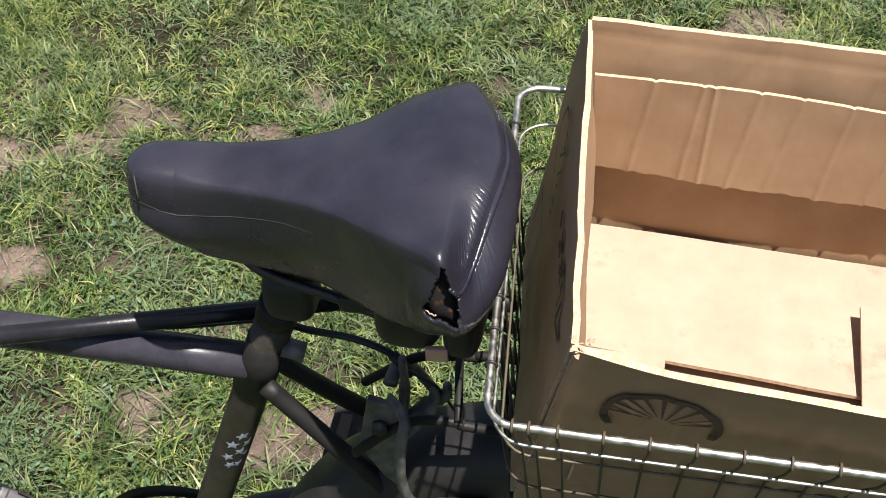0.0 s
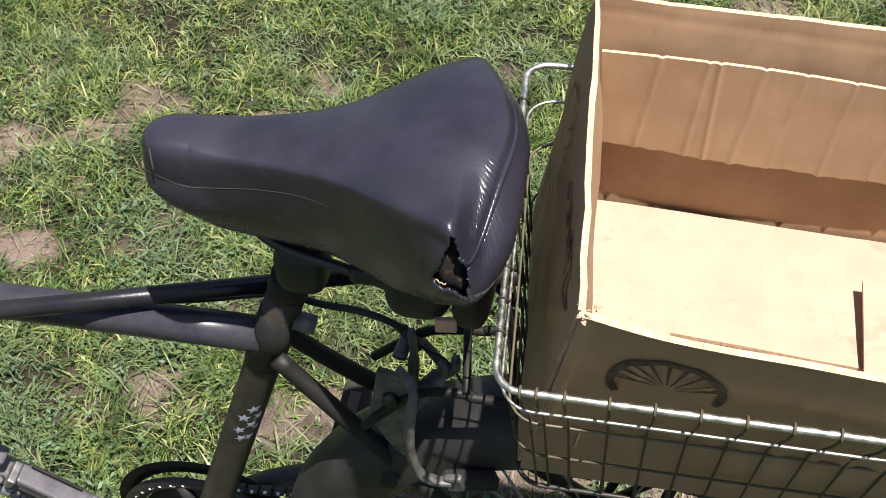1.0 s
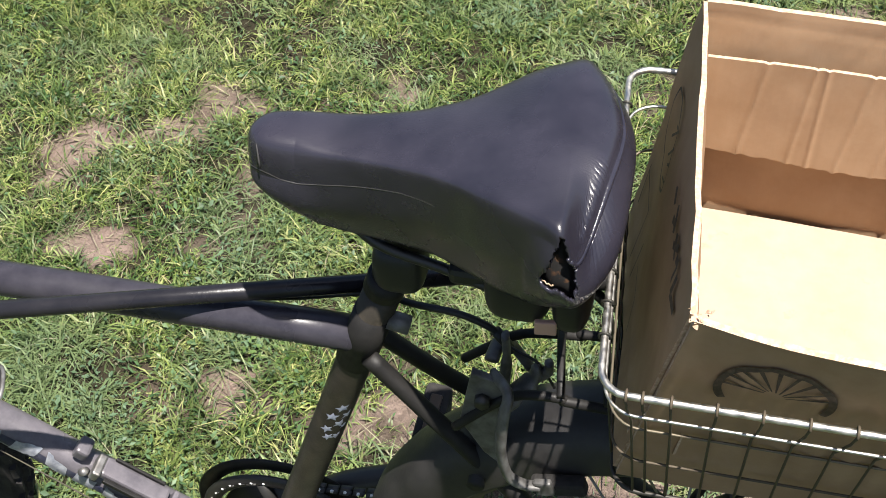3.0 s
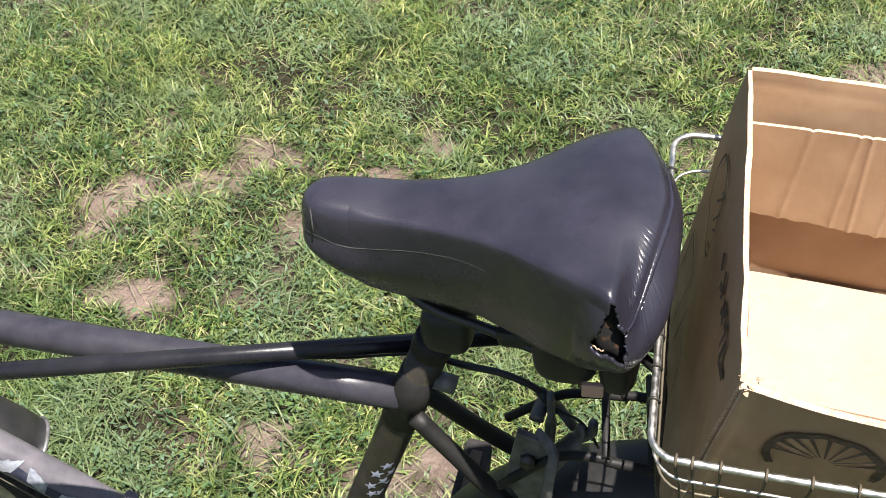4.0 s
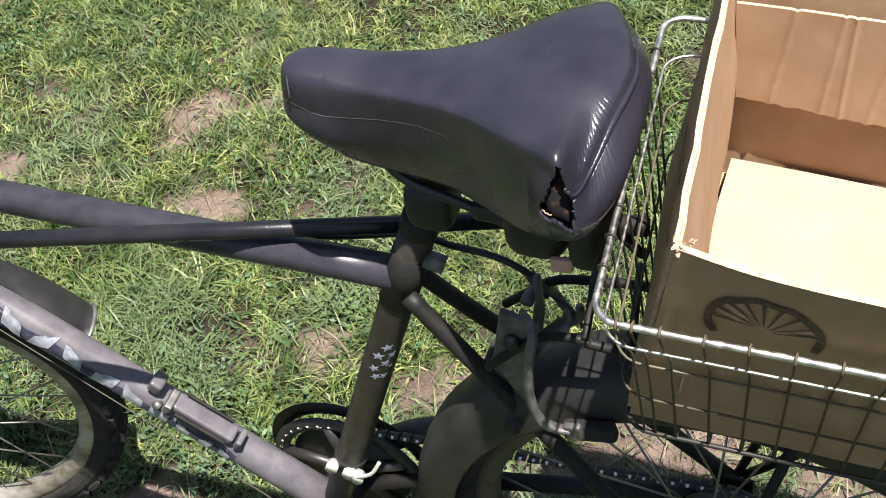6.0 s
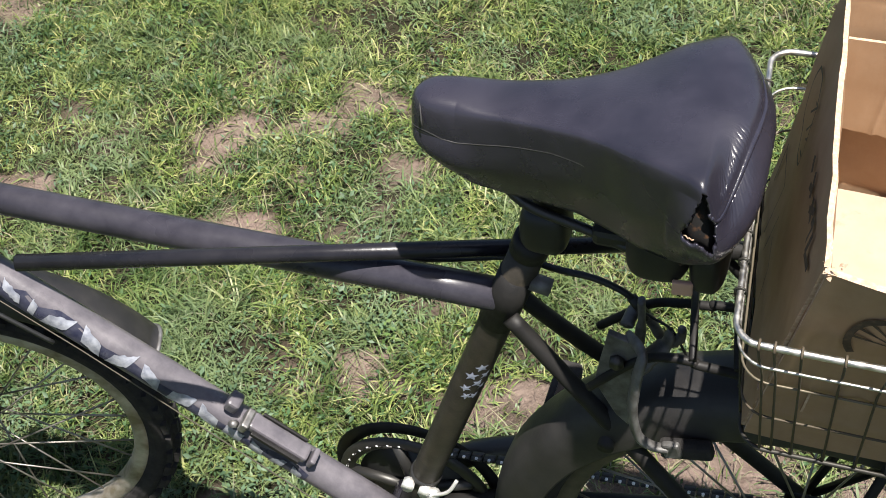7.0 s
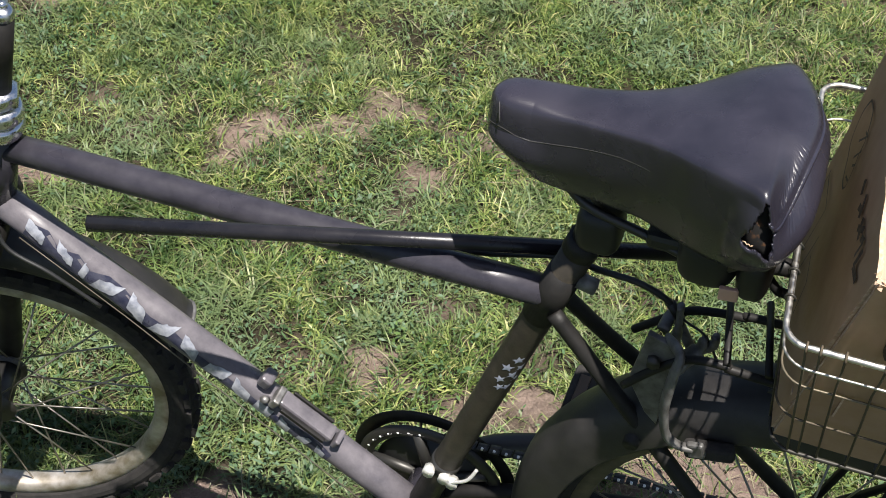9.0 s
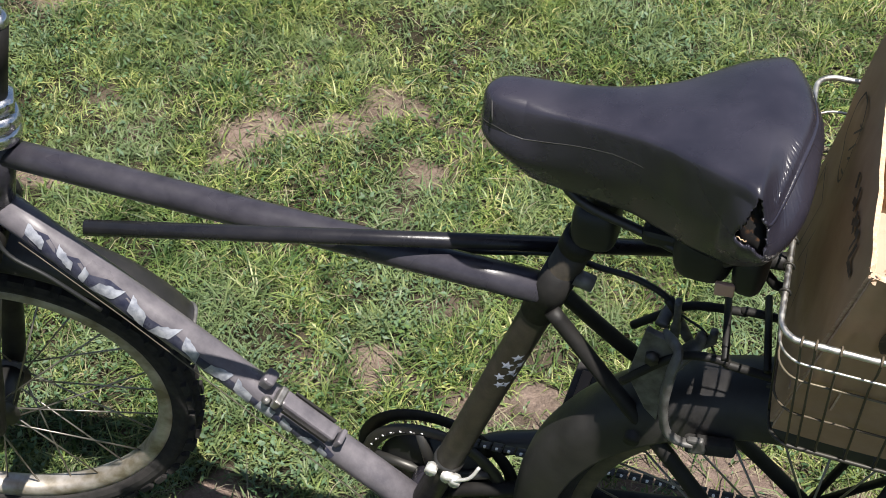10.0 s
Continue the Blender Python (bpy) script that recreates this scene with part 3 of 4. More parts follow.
# drive train, on the far side
CR = np.array((BB[0], 0.04, BB[2]))
ring_pts = [CR + 0.074 * np.array((math.cos(a), 0, math.sin(a))) for a in np.linspace(0, 2 * math.pi, 49)[:-1]]
chainring = part("chainring", mesh_of("chainring", *sweep(ring_pts, 0.008, 10, closed=True, flat=0.5, up=(0, 1, 0))), M_STEEL, bike, "black steel chainring with guard")
for k in range(5):
    a = 2 * math.pi * k / 5 + 0.5
    bar("spider_arm", straight(CR, CR + 0.071 * np.array((math.cos(a), 0, math.sin(a)))), 0.006, M_STEEL, chainring)
guard_ring = [CR + np.array((0, 0.012, 0)) + 0.083 * np.array((math.cos(a), 0, math.sin(a))) for a in np.linspace(0, 2 * math.pi, 49)[:-1]]
bar("guard_ring", guard_ring, 0.008, M_STAY, chainring, closed=True, flat=0.35, up=(0, 1, 0))
part("chain_disc", mesh_of("chain_disc", *disc(CR + (0, 0.004, 0), (0, 1, 0), 0.062, 0.003, 40)), M_CABLE, chainring)
teeth = []
for k in range(38):
    a = 2 * math.pi * k / 38
    d = np.array((math.cos(a), 0, math.sin(a)))
    teeth.append(sweep([CR + d * 0.071, CR + d * 0.08], [0.003, 0.0014], 5))
part("teeth", mesh_of("teeth", *joined(teeth)), M_ALLOY, chainring)
PED = np.array((0.117, 0.112, 0.326))
bar("crank_arm", smooth_line([CR + (0, 0.02, 0), CR + (0.06, 0.026, 0.05), PED + (0, -0.035, 0)], 4), [0.013] * 8 + [0.010], M_STEEL, bike)
bar("crank_arm", smooth_line([(BB[0], -0.05, BB[2]), (-0.07, -0.055, 0.2), (-0.125, -0.06, 0.155)], 4), [0.013] * 8 + [0.010], M_STEEL, bike)
for c, s in ((PED, 1), (np.array((-0.125, -0.105, 0.155)), -1)):
    pedal = part("pedal", block(c + (0, 0.008 * s, 0), (0.026, 0.08, 0.07), Euler((0, radians(5), 0)).to_matrix(), 0.005), M_RUBBER, bike, "black block pedal with amber reflector")
    part("reflector", block(c + (0.003, 0.004 * s, 0.0345), (0.011, 0.058, 0.004), Euler((0, radians(5), 0)).to_matrix(), 0.001), M_AMBER, pedal, "amber reflector")
sprocket = part("sprocket", mesh_of("sprocket", *joined([disc(HUB_R + (0, 0.048 - 0.004 * k, 0), (0, 1, 0), 0.026 + 0.004 * k, 0.002, 28) for k in range(5)])), M_STEEL, bike)
chain_pts = []
for k in range(13):
    a = math.pi / 2 + 0.05 + math.pi * k / 12
    chain_pts.append(CR + 0.074 * np.array((math.cos(a), 0, math.sin(a))))
low, up_ = [], []
for k in range(1, 30):
    t = k / 30
    low.append(CR + (0, 0, -0.074) + t * (HUB_R + np.array((0, 0.04, -0.036)) - CR - np.array((0, 0, -0.074))))
for k in range(10):
    a = -math.pi / 2 + math.pi * k / 9
    low.append(HUB_R + np.array((0, 0.04, 0)) + 0.036 * np.array((math.cos(a), 0, math.sin(a))))
for k in range(1, 30):
    t = k / 30
    up_.append(HUB_R + (0, 0.04, 0.036) + t * (CR + np.array((0, 0, 0.074)) - HUB_R - np.array((0, 0.04, 0.036))))
way = np.array(chain_pts + low + up_)
seg = np.r_[0, np.cumsum(np.linalg.norm(np.diff(way, axis=0), axis=1))]
count = int(seg[-1] / 0.0127)
chain, glints = [], []
for k in range(count):
    s0, s1 = k * 0.0127 + 0.001, k * 0.0127 + 0.0117
    a, b = (np.array([np.interp(q, seg, way[:, i]) for i in range(3)]) for q in (s0, s1))
    off = 0.0027 if k % 2 else 0.0017
    chain += [sweep([a + (0, o, 0), b + (0, o, 0)], 0.003, 6, flat=0.33, up=(0, 0, 1)) for o in (-off, off)]
    glints.append((a + b) / 2 + (0, -0.0032, 0.001))
ch = part("chain", mesh_of("chain", *joined(chain)), M_STEEL, bike, "oily bicycle chain")
# one white dot a link in place of a reflected glint
glint_mesh = mesh_of("link_glint", *sweep([(0, -0.0012, 0), (0, 0.001, 0)], [0.0014, 0.0017], 6))
glint_mesh.materials.append(M_GLINT)
for p in glints:
    part("link_glint", glint_mesh, None, ch).location = Vector(p)

# rear brake caliper, cables
def prism(outline, y0, y1):
    """A flat plate with that outline of x, z between two places in y, edges taken off."""
    bm = bmesh.new()
    low = [bm.verts.new((x, y0, z)) for x, z in outline]
    high = [bm.verts.new((x, y1, z)) for x, z in outline]
    bm.faces.new(low), bm.faces.new(high[::-1])
    for k in range(len(low)):
        bm.faces.new((low[k - 1], high[k - 1], high[k], low[k]))
    bmesh.ops.recalc_face_normals(bm, faces=bm.faces)
    bmesh.ops.bevel(bm, geom=list(bm.edges), offset=0.0012, segments=2, affect="EDGES", profile=0.5)
    return bm


cal = part("brake_caliper", mesh_of("brake_caliper", *sweep(smooth_line([(0.216, 0.002, 0.657), (0.217, 0.0, 0.628), (0.216, -0.014, 0.6), (0.213, -0.022, 0.585)], 6), [0.0042] * 6 + [0.006] * 6 + [0.0075] * 7, 12, flat=0.7)),
           M_CALIPER, bike, "dusty grey side-pull brake caliper")
bar("caliper_arm", smooth_line([(0.213, -0.026, 0.648), (0.227, -0.045, 0.654), (0.2255, -0.053, 0.636), (0.2235, -0.055, 0.6), (0.228, -0.054, 0.568), (0.238, -0.052, 0.555), (0.251, -0.05, 0.552)], 7),
    [0.0048 + 0.0014 * math.sin(math.pi * k / 42) for k in range(43)], M_CALIPER, cal, n=12, flat=0.62, up=(1, 0, 0))
bar("caliper_arm", smooth_line([(0.205, 0.004, 0.622), (0.208, 0.026, 0.62), (0.211, 0.046, 0.59), (0.226, 0.054, 0.55)], 6), 0.0055, M_CALIPER, cal, flat=0.6)
part("caliper_claw", mesh_of("caliper_claw", *joined([
    sweep(smooth_line([(0.215, -0.016, 0.597), (0.226, -0.01, 0.607), (0.237, -0.003, 0.618), (0.239, 0.0, 0.63)], 5), [0.0105] * 5 + [0.0085] * 5 + [0.006] * 4 + [0.0035] * 2, 12, flat=0.6),
    sweep(smooth_line([(0.236, -0.003, 0.617), (0.244, 0.0, 0.621), (0.2475, 0.0, 0.627), (0.2475, 0.0, 0.635)], 5), [0.005] * 10 + [0.0042] * 6, 10, flat=0.8)])), M_CALIPER, cal)
part("caliper_plate", prism([(0.199, 0.655), (0.223, 0.647), (0.2215, 0.602), (0.217, 0.548), (0.206, 0.56), (0.189, 0.596)], -0.034, -0.028), M_CALIPER, cal)
part("pivot_bolt", mesh_of("pivot_bolt", *disc((0.207, -0.036, 0.628), (0.1, -1, 0.2), 0.006, 0.008, 6)), M_STEEL, cal)
part("brake_shoe", block((0.264, -0.043, 0.547), (0.042, 0.012, 0.016), Euler((0, radians(-14), 0)).to_matrix(), 0.004), M_RUBBER, cal)
part("shoe_holder", block((0.254, -0.05, 0.552), (0.014, 0.006, 0.016), Euler((0, radians(-14), 0)).to_matrix(), 0.002), M_CALIPER, cal)
bar("inner_cable", smooth_line([(0.2125, 0.012, 0.634), (0.225, 0.006, 0.634), (0.24, 0.002, 0.629), (0.252, 0.0, 0.606)], 5), 0.0011, M_CABLE, cal, n=6)
bar("brake_cable", smooth_line([(-0.02, 0.02, 0.622), (0.05, 0.022, 0.636), (0.11, 0.024, 0.652), (0.148, 0.017, 0.656), (0.177, 0.015, 0.656), (0.198, 0.015, 0.648), (0.212, 0.015, 0.636), (0.218, 0.014, 0.622)], 8), 0.0027, M_CABLE, bike, n=8)
bar("cable_boot", straight((0.206, 0.0155, 0.642), (0.2165, 0.0145, 0.627)), 0.0042, M_CABLE, bike, n=10)
bar("front_cable", smooth_line([(-0.41, -0.03, 0.60), (-0.40, -0.045, 0.55), (-0.36, -0.04, 0.52), (-0.32, -0.03, 0.478)], 6), 0.0022, M_CABLE, bike, n=6)

# carrier under the basket
bar("carrier_rail", smooth_line([(0.186, -0.036, 0.59), (0.209, -0.035, 0.618), (0.228, -0.035, 0.637), (0.243, -0.035, 0.643), (0.262, -0.035, 0.644), (0.3, -0.035, 0.64), (0.62, -0.034, 0.634)], 6), 0.0037, M_STAY, bike, n=10)
bar("carrier_rail", smooth_line([(0.178, 0.03, 0.583), (0.195, 0.03, 0.6), (0.219, 0.03, 0.622), (0.241, 0.03, 0.629), (0.266, 0.03, 0.632), (0.3, 0.03, 0.635), (0.62, 0.03, 0.637)], 6), 0.0037, M_STAY, bike, n=10)
for xa, xb in ((0.262, 0.249), (0.294, 0.281), (0.4, 0.4), (0.5, 0.5), (0.6, 0.6)):
    bar("carrier_cross_wire", [(xa, -0.037, 0.648), (xb, 0.044, 0.641)], 0.003, M_STAY, bike, n=8)
bar("carrier_arm", smooth_line([(0.215, 0.03, 0.688), (0.255, 0.031, 0.693), (0.289, 0.032, 0.697)], 4), 0.0075, M_STAY, bike, n=12)
bar("carrier_arm", smooth_line([(0.268, 0.03, 0.69), (0.283, 0.03, 0.672), (0.286, 0.031, 0.67), (0.29, 0.031, 0.669)], 4), 0.004, M_STAY, bike, n=10)
for s in (-1, 1):
    for x1, x2 in ((0.42, 0.36), (0.56, 0.366)):
        bar("carrier_strut", [(x1, s * 0.036, 0.634), (x2, s * 0.075, 0.35)], 0.0042, M_STAY, bike, n=8)

# rod lying beside the top tube
bar("push_rod", straight((-0.262, -0.085, 0.662), (0.225, 0.064, 0.657), 3), 0.0069, M_ROD, bike, "straight black rod beside the top tube", n=20)

# pump bracket, worn lettering and clamp on the tubes
D0, D1 = on_head(0.562), np.array(BB)
dt = (D1 - D0) / np.linalg.norm(D1 - D0)
up_dt = np.array((-dt[2], 0, dt[0]))
if up_dt[2] < 0:
    up_dt = -up_dt


def round_tube(x, ang, lift=0.0):
    """A place on the down tube's skin: x along, ang round it from the top towards the near side."""
    c = D0 + dt * ((x - D0[0]) / dt[0])
    return c + (0.0165 + lift) * (math.cos(ang) * up_dt + math.sin(ang) * np.array((0, -1.0, 0)))


def decal(x0, x1, a0, a1, jag, seed, parent, material, name="lettering_bar", slant=0.0):
    """A worn strip of foil on the tube with torn outline."""
    rng = random.Random(seed)
    n = 9
    V, F = [], []
    for i in range(n):
        x = x0 + (x1 - x0) * i / (n - 1)
        lo, hi = a0 + rng.uniform(0, jag), a1 - rng.uniform(0, jag)
        lo, hi = lo + slant * (i / (n - 1) - 0.5), hi + slant * (i / (n - 1) - 0.5)
        V += [round_tube(x + 0.4 * slant * (k / 3 - 0.5) * (x1 - x0), lo + (hi - lo) * k / 3, 0.0011 if material is M_DECAL else 0.0005) for k in range(4)]
    for i in range(n - 1):
        F += [(i * 4 + k, i * 4 + k + 1, i * 4 + k + 5, i * 4 + k + 4) for k in range(3)]
    return part(name, mesh_of(name, V, F), material, parent, "worn silver foil" if material is M_DECAL else "worn dark blue band")


decal(-0.40, -0.285, 0.45, 2.0, 0.5, 40, down_tube, M_NAVY, "navy_band")
decal(-0.285, -0.1, 0.7, 2.0, 0.6, 41, down_tube, M_NAVY, "navy_band")
for i, (x0, x1, a0, a1, slant) in enumerate(((-0.402, -0.384, 0.5, 1.2, 0.3), (-0.374, -0.357, 0.55, 1.15, 0.4), (-0.349, -0.343, 0.6, 1.5, 0.2), (-0.335, -0.315, 0.55, 1.45, -0.5), (-0.305, -0.287, 0.5, 1.5, 0.5),
                                              (-0.279, -0.262, 0.5, 1.5, -0.6), (-0.253, -0.236, 0.55, 1.4, 0.4), (-0.226, -0.207, 0.7, 1.5, -0.3), (-0.2, -0.182, 0.8, 1.7, 0.4), (-0.176, -0.16, 0.9, 1.8, 0.0), (-0.152, -0.14, 1.0, 1.9, 0.3), (-0.132, -0.121, 1.05, 1.75, -0.3), (-0.114, -0.104, 1.1, 1.7, 0.3))):
    decal(x0, x1, a0 + 0.1, a1 + 0.15, 0.12, i, down_tube, M_DECAL, slant=slant)
bar("gear_cable", [round_tube(x, 1.85 + 0.25 * (x + 0.36), 0.004 + 0.03 * max(x + 0.3, 0)) for x in np.linspace(-0.40, -0.03, 12)], 0.0007, M_STRAWCABLE, bike, n=6)
part("tube_lug", block((-0.012, -0.008, 0.262), (0.034, 0.03, 0.024), Euler((0, radians(30), 0)).to_matrix(), 0.008), M_ALLOY, bike, "worn bare lug")
ang = math.atan2(dt[2], dt[0])
tilt_dt = Euler((0, -ang, 0)).to_matrix()
br = part("pump_bracket", block(round_tube(-0.137, 0.25, 0.007), (0.066, 0.018, 0.011), tilt_dt, 0.003), M_GREYTUBE, bike, "dusty grey plastic bracket on the down tube")
part("bracket_groove", block(round_tube(-0.137, 0.66, 0.0125), (0.054, 0.004, 0.005), tilt_dt, 0.001), M_STAY, br)
part("bracket_clip", block(round_tube(-0.182, 0.05, 0.012), (0.013, 0.018, 0.016), tilt_dt, 0.003), M_GREYTUBE, br)
part("bracket_rib", block(round_tube(-0.137, -0.1, 0.0135), (0.05, 0.003, 0.004), tilt_dt, 0.001), M_STAY, br)
part("bracket_strap", block(round_tube(-0.166, 0.35, 0.008), (0.008, 0.022, 0.014), tilt_dt, 0.002), M_ALLOY, br)
part("bracket_end", block(round_tube(-0.106, 0.25, 0.009), (0.006, 0.018, 0.013), tilt_dt, 0.002), M_GREYTUBE, br)
part("bracket_bolt", mesh_of("bracket_bolt", *disc(round_tube(-0.173, 0.75, 0.006), (0, -0.6, 0.8), 0.004, 0.009, 10)), M_ALLOY, br)
rng = random.Random(5)


def on_skin(du, z):
    """A place on the near side of the seat tube: du across, towards the rear."""
    a = du / 0.014
    return on_seat(z) + 0.0142 * np.array((math.sin(a), -math.cos(a), 0.0))


for du, z in ((0.0034, 0.5455), (-0.002, 0.533), (0.0105, 0.533), (-0.0025, 0.515), (0.0060, 0.5225), (0.0075, 0.503), (0.0008, 0.5035), (0.012, 0.516)):
    turn, big = rng.uniform(0, 6), rng.uniform(0.0048, 0.0062)
    poly = [on_skin(du + 0.002 + q * math.cos(b), z + 0.008 + q * math.sin(b)) for k in range(10) for b in (turn + math.pi * k / 5,) for q in (big if k % 2 else big * 0.45,)]
    part("star_sticker", mesh_of("star_sticker", poly + [on_skin(du + 0.002, z + 0.008) + np.array((0, -0.0003, 0))], [(k, (k + 1) % 10, 10) for k in range(10)], False), M_FLAKE, seat_tube, "pale blue-grey star")
clamp = bar("cable_clamp", straight(on_seat(0.350), on_seat(0.360)), 0.0152, M_STEEL, bike, "band clamp with bright bolts", n=20)
for dx, dz in ((-0.012, 0.0), (0.004, -0.004), (0.012, -0.008)):
    c = on_seat(0.355) + np.array((dx, -0.016, dz))
    part("clamp_bolt", mesh_of("clamp_bolt", *disc(c, (0.1, -1, 0.2), 0.0062, 0.009, 8)), M_BOLT, clamp)
bar("clamp_wire", smooth_line([on_seat(0.333) + (0.014, -0.018, 0.014), on_seat(0.358) + (0.026, -0.018, 0.002), on_seat(0.372) + (0.03, -0.012, 0.002)], 5), 0.002, M_BOLT, clamp, n=6)

# saddle
HALF = [(0.0605, 0.006), (0.0630, 0.0125), (0.070, 0.0180), (0.086, 0.0225), (0.106, 0.0262), (0.138, 0.0315), (0.172, 0.0425), (0.202, 0.0590), (0.226, 0.0740), (0.247, 0.0815), (0.264, 0.0800), (0.277, 0.0690), (0.287, 0.0500), (0.2915, 0.027)]
SY = -0.0095


def skew(x, w):
    return (x - 0.11 * w * min(max((x - 0.1) / 0.15, 0), 1), w + SY, 0.0)


OUT = [(0.0595, 0.0)] + [(x, -w) for x, w in HALF] + [(0.294, 0.0)] + [(x + 0.004 * min(max((x - 0.25) / 0.03, 0), 1), w * (1 + 0.16 * min(max((x - 0.25) / 0.03, 0), 1))) for x, w in HALF[::-1]]
EVEN_OUT = [(0.0595, 0.0)] + [(x, -w) for x, w in HALF] + [(0.293, 0.0)] + [(x, w) for x, w in HALF[::-1]]
even_plan = smooth_line([(x, w, 0) for x, w in EVEN_OUT], 27, closed=True)
flat_plan = smooth_line([(x, w, 0) for x, w in OUT], 27, closed=True)
plan = [np.array(skew(p[0], p[1])) for p in flat_plan]


def even(xs, ys):
    """A smooth curve through a short table."""
    g = np.linspace(xs[0] - 0.04, xs[-1] + 0.04, 400)
    v = np.interp(g, xs, ys)
    k = np.hanning(41)
    v = np.convolve(np.pad(v, 20, mode="edge"), k / k.sum(), mode="valid")
    return lambda x: float(np.interp(x, g, v))


saddle_top = even((0.055, 0.08, 0.12, 0.16, 0.2, 0.23, 0.26, 0.295), (0.841, 0.843, 0.842, 0.845, 0.853, 0.861, 0.866, 0.861))
saddle_low = even((0.06, 0.075, 0.095, 0.13, 0.16, 0.2, 0.25, 0.275, 0.285, 0.295), (0.806, 0.787, 0.775, 0.770, 0.771, 0.776, 0.784, 0.788, 0.794, 0.8))


# the ridge round the top: near side, rear, far side
RIDGE = [(0.0595, -0.0095), (0.0605, -0.0155), (0.0640, -0.0215), (0.072, -0.0257), (0.087, -0.0277), (0.107, -0.0277), (0.13, -0.0275), (0.155, -0.0305), (0.176, -0.036),
         (0.197, -0.0455), (0.214, -0.0562), (0.234, -0.0672), (0.252, -0.0768), (0.265, -0.0838), (0.2735, -0.083), (0.278, -0.0665), (0.2822, -0.037), (0.2855, -0.001),
         (0.2845, 0.018), (0.277, 0.043), (0.2645, 0.0635), (0.2545, 0.0725), (0.240, 0.068), (0.225, 0.0605), (0.193, 0.0375), (0.1698, 0.028), (0.137, 0.0205),
         (0.106, 0.0162), (0.086, 0.013), (0.07, 0.0085), (0.063, 0.003), (0.0605, -0.0035)]
ridge_line = np.array([p[:2] for p in smooth_line([(x, y, 0) for x, y in RIDGE], 16, closed=True)])


def ray_to_ridge(c, n):
    """How far the ridge lies from c along n."""
    a = ridge_line - c
    b = np.roll(a, -1, axis=0)
    ca, cb = n[0] * a[:, 1] - n[1] * a[:, 0], n[0] * b[:, 1] - n[1] * b[:, 0]
    hit = np.where(ca * cb <= 0)[0]
    f = ca[hit] / (ca[hit] - cb[hit] + 1e-12)
    return float(max((a[hit] + (b[hit] - a[hit]) * f[:, None]) @ n))


def ramp(x):
    x = min(max(x, 0.0), 1.0)
    return x * x * (3 - 2 * x)


spines, aims, ridges = [], [], []
for p, e in zip(plan, even_plan):
    c = np.array((min(max(e[0], 0.074), 0.258), SY))
    n = (p[:2] - c) / np.linalg.norm(p[:2] - c)
    spines.append(c)
    aims.append(n)
    ridges.append(ray_to_ridge(c, n))


def top_height(q, v, near_side, crisp):
    """The cover's top: full in the middle, rolled off at the ridge, pressed down at the torn corner."""
    soft_edge = 0.025 - 0.015 * crisp
    z = saddle_top(q[0]) - soft_edge * v ** (2.2 + 11 * crisp + 34 * crisp * near_side * ramp((0.272 - q[0]) / 0.01)) - 0.003 * v * v - 0.035 * (q[1] - SY) * crisp * v * v
    pressed = ramp((-q[1] - 0.02) / 0.064) * ramp((q[0] - 0.2635) / 0.011)
    groove = math.exp(-((v - 0.93) / 0.022) ** 2) * ramp((q[0] - 0.262) / 0.006) * ramp((0.02 - q[1]) / 0.04)
    pleat = math.exp(-((v - 0.86) / 0.09) ** 2) * ramp((-q[1] - 0.008) / 0.03) * ramp((q[0] - 0.2645) / 0.006)
    along = q[1] + 0.25 * q[0]
    z += pleat * (0.0005 * math.sin(along * 1900 + 60 * q[0] + 1.2 * math.sin(along * 310)) + 0.00032 * math.sin(along * 1230 + 260 * q[0]))
    return z - 0.0165 * pressed - 0.0012 * groove


def saddle_at(u, v, inset=0.0):
    """u: index on the outline, v: 0 middle .. 1 ridge .. 2 lower hem."""
    u = u % len(plan)
    spine, n = spines[u], aims[u]
    edge = spine + n * (ridges[u] - inset)
    near_side = min(max(0.5 - (edge[1] - SY) / 0.02, 0), 1)
    crisp = near_side * min(max((edge[0] - 0.085) / 0.075, 0.12), 1) + (1 - near_side) * min(max((edge[0] - 0.02) / 0.16, 0.6), 1)
    if v <= 1:
        q = spine + (edge - spine) * v
        return np.array((q[0], q[1], top_height(q, v, near_side, crisp) - inset))
    k = v - 1
    old = plan[u][:2] - n * inset
    flank = near_side * ramp((0.262 - edge[0]) / 0.02) * ramp((edge[0] - 0.08) / 0.03)
    body = edge + (old - edge) * (1 - 0.95 * flank)
    hem = old - n * (0.014 + 0.009 * min(max((old[0] - 0.1) / 0.08, 0), 1))
    if k < 0.4:
        f = math.sin(k / 0.4 * math.pi / 2)
        q = edge + (body - edge) * f
    else:
        f = (k - 0.4) / 0.6
        q = body + (hem - body) * f * f * (1.6 - 0.6 * f)
    z0 = top_height(edge, 1.0, near_side, crisp) - inset
    z = z0 + (saddle_low(q[0]) + 0.6 * inset - z0) * k
    return np.array((q[0], q[1], z))


VS = [0, 0.2, 0.4, 0.55, 0.65, 0.72, 0.78, 0.82, 0.85, 0.88, 0.91, 0.935, 0.955, 0.97, 0.98, 0.988, 0.995, 1.0, 1.012, 1.03, 1.07, 1.11, 1.16, 1.21, 1.26, 1.32, 1.38, 1.44, 1.5, 1.56, 1.62, 1.68, 1.75, 1.82, 1.9, 1.95, 2.0]
NU = len(plan)
corner = min(range(NU), key=lambda i: (saddle_at(i, 1.0)[0] - 0.2645) ** 2 + (saddle_at(i, 1.0)[1] + 0.0838) ** 2)
rng = random.Random(3)
torn = set()
for j in range(len(VS) - 1):
    v = (VS[j] + VS[j + 1]) / 2
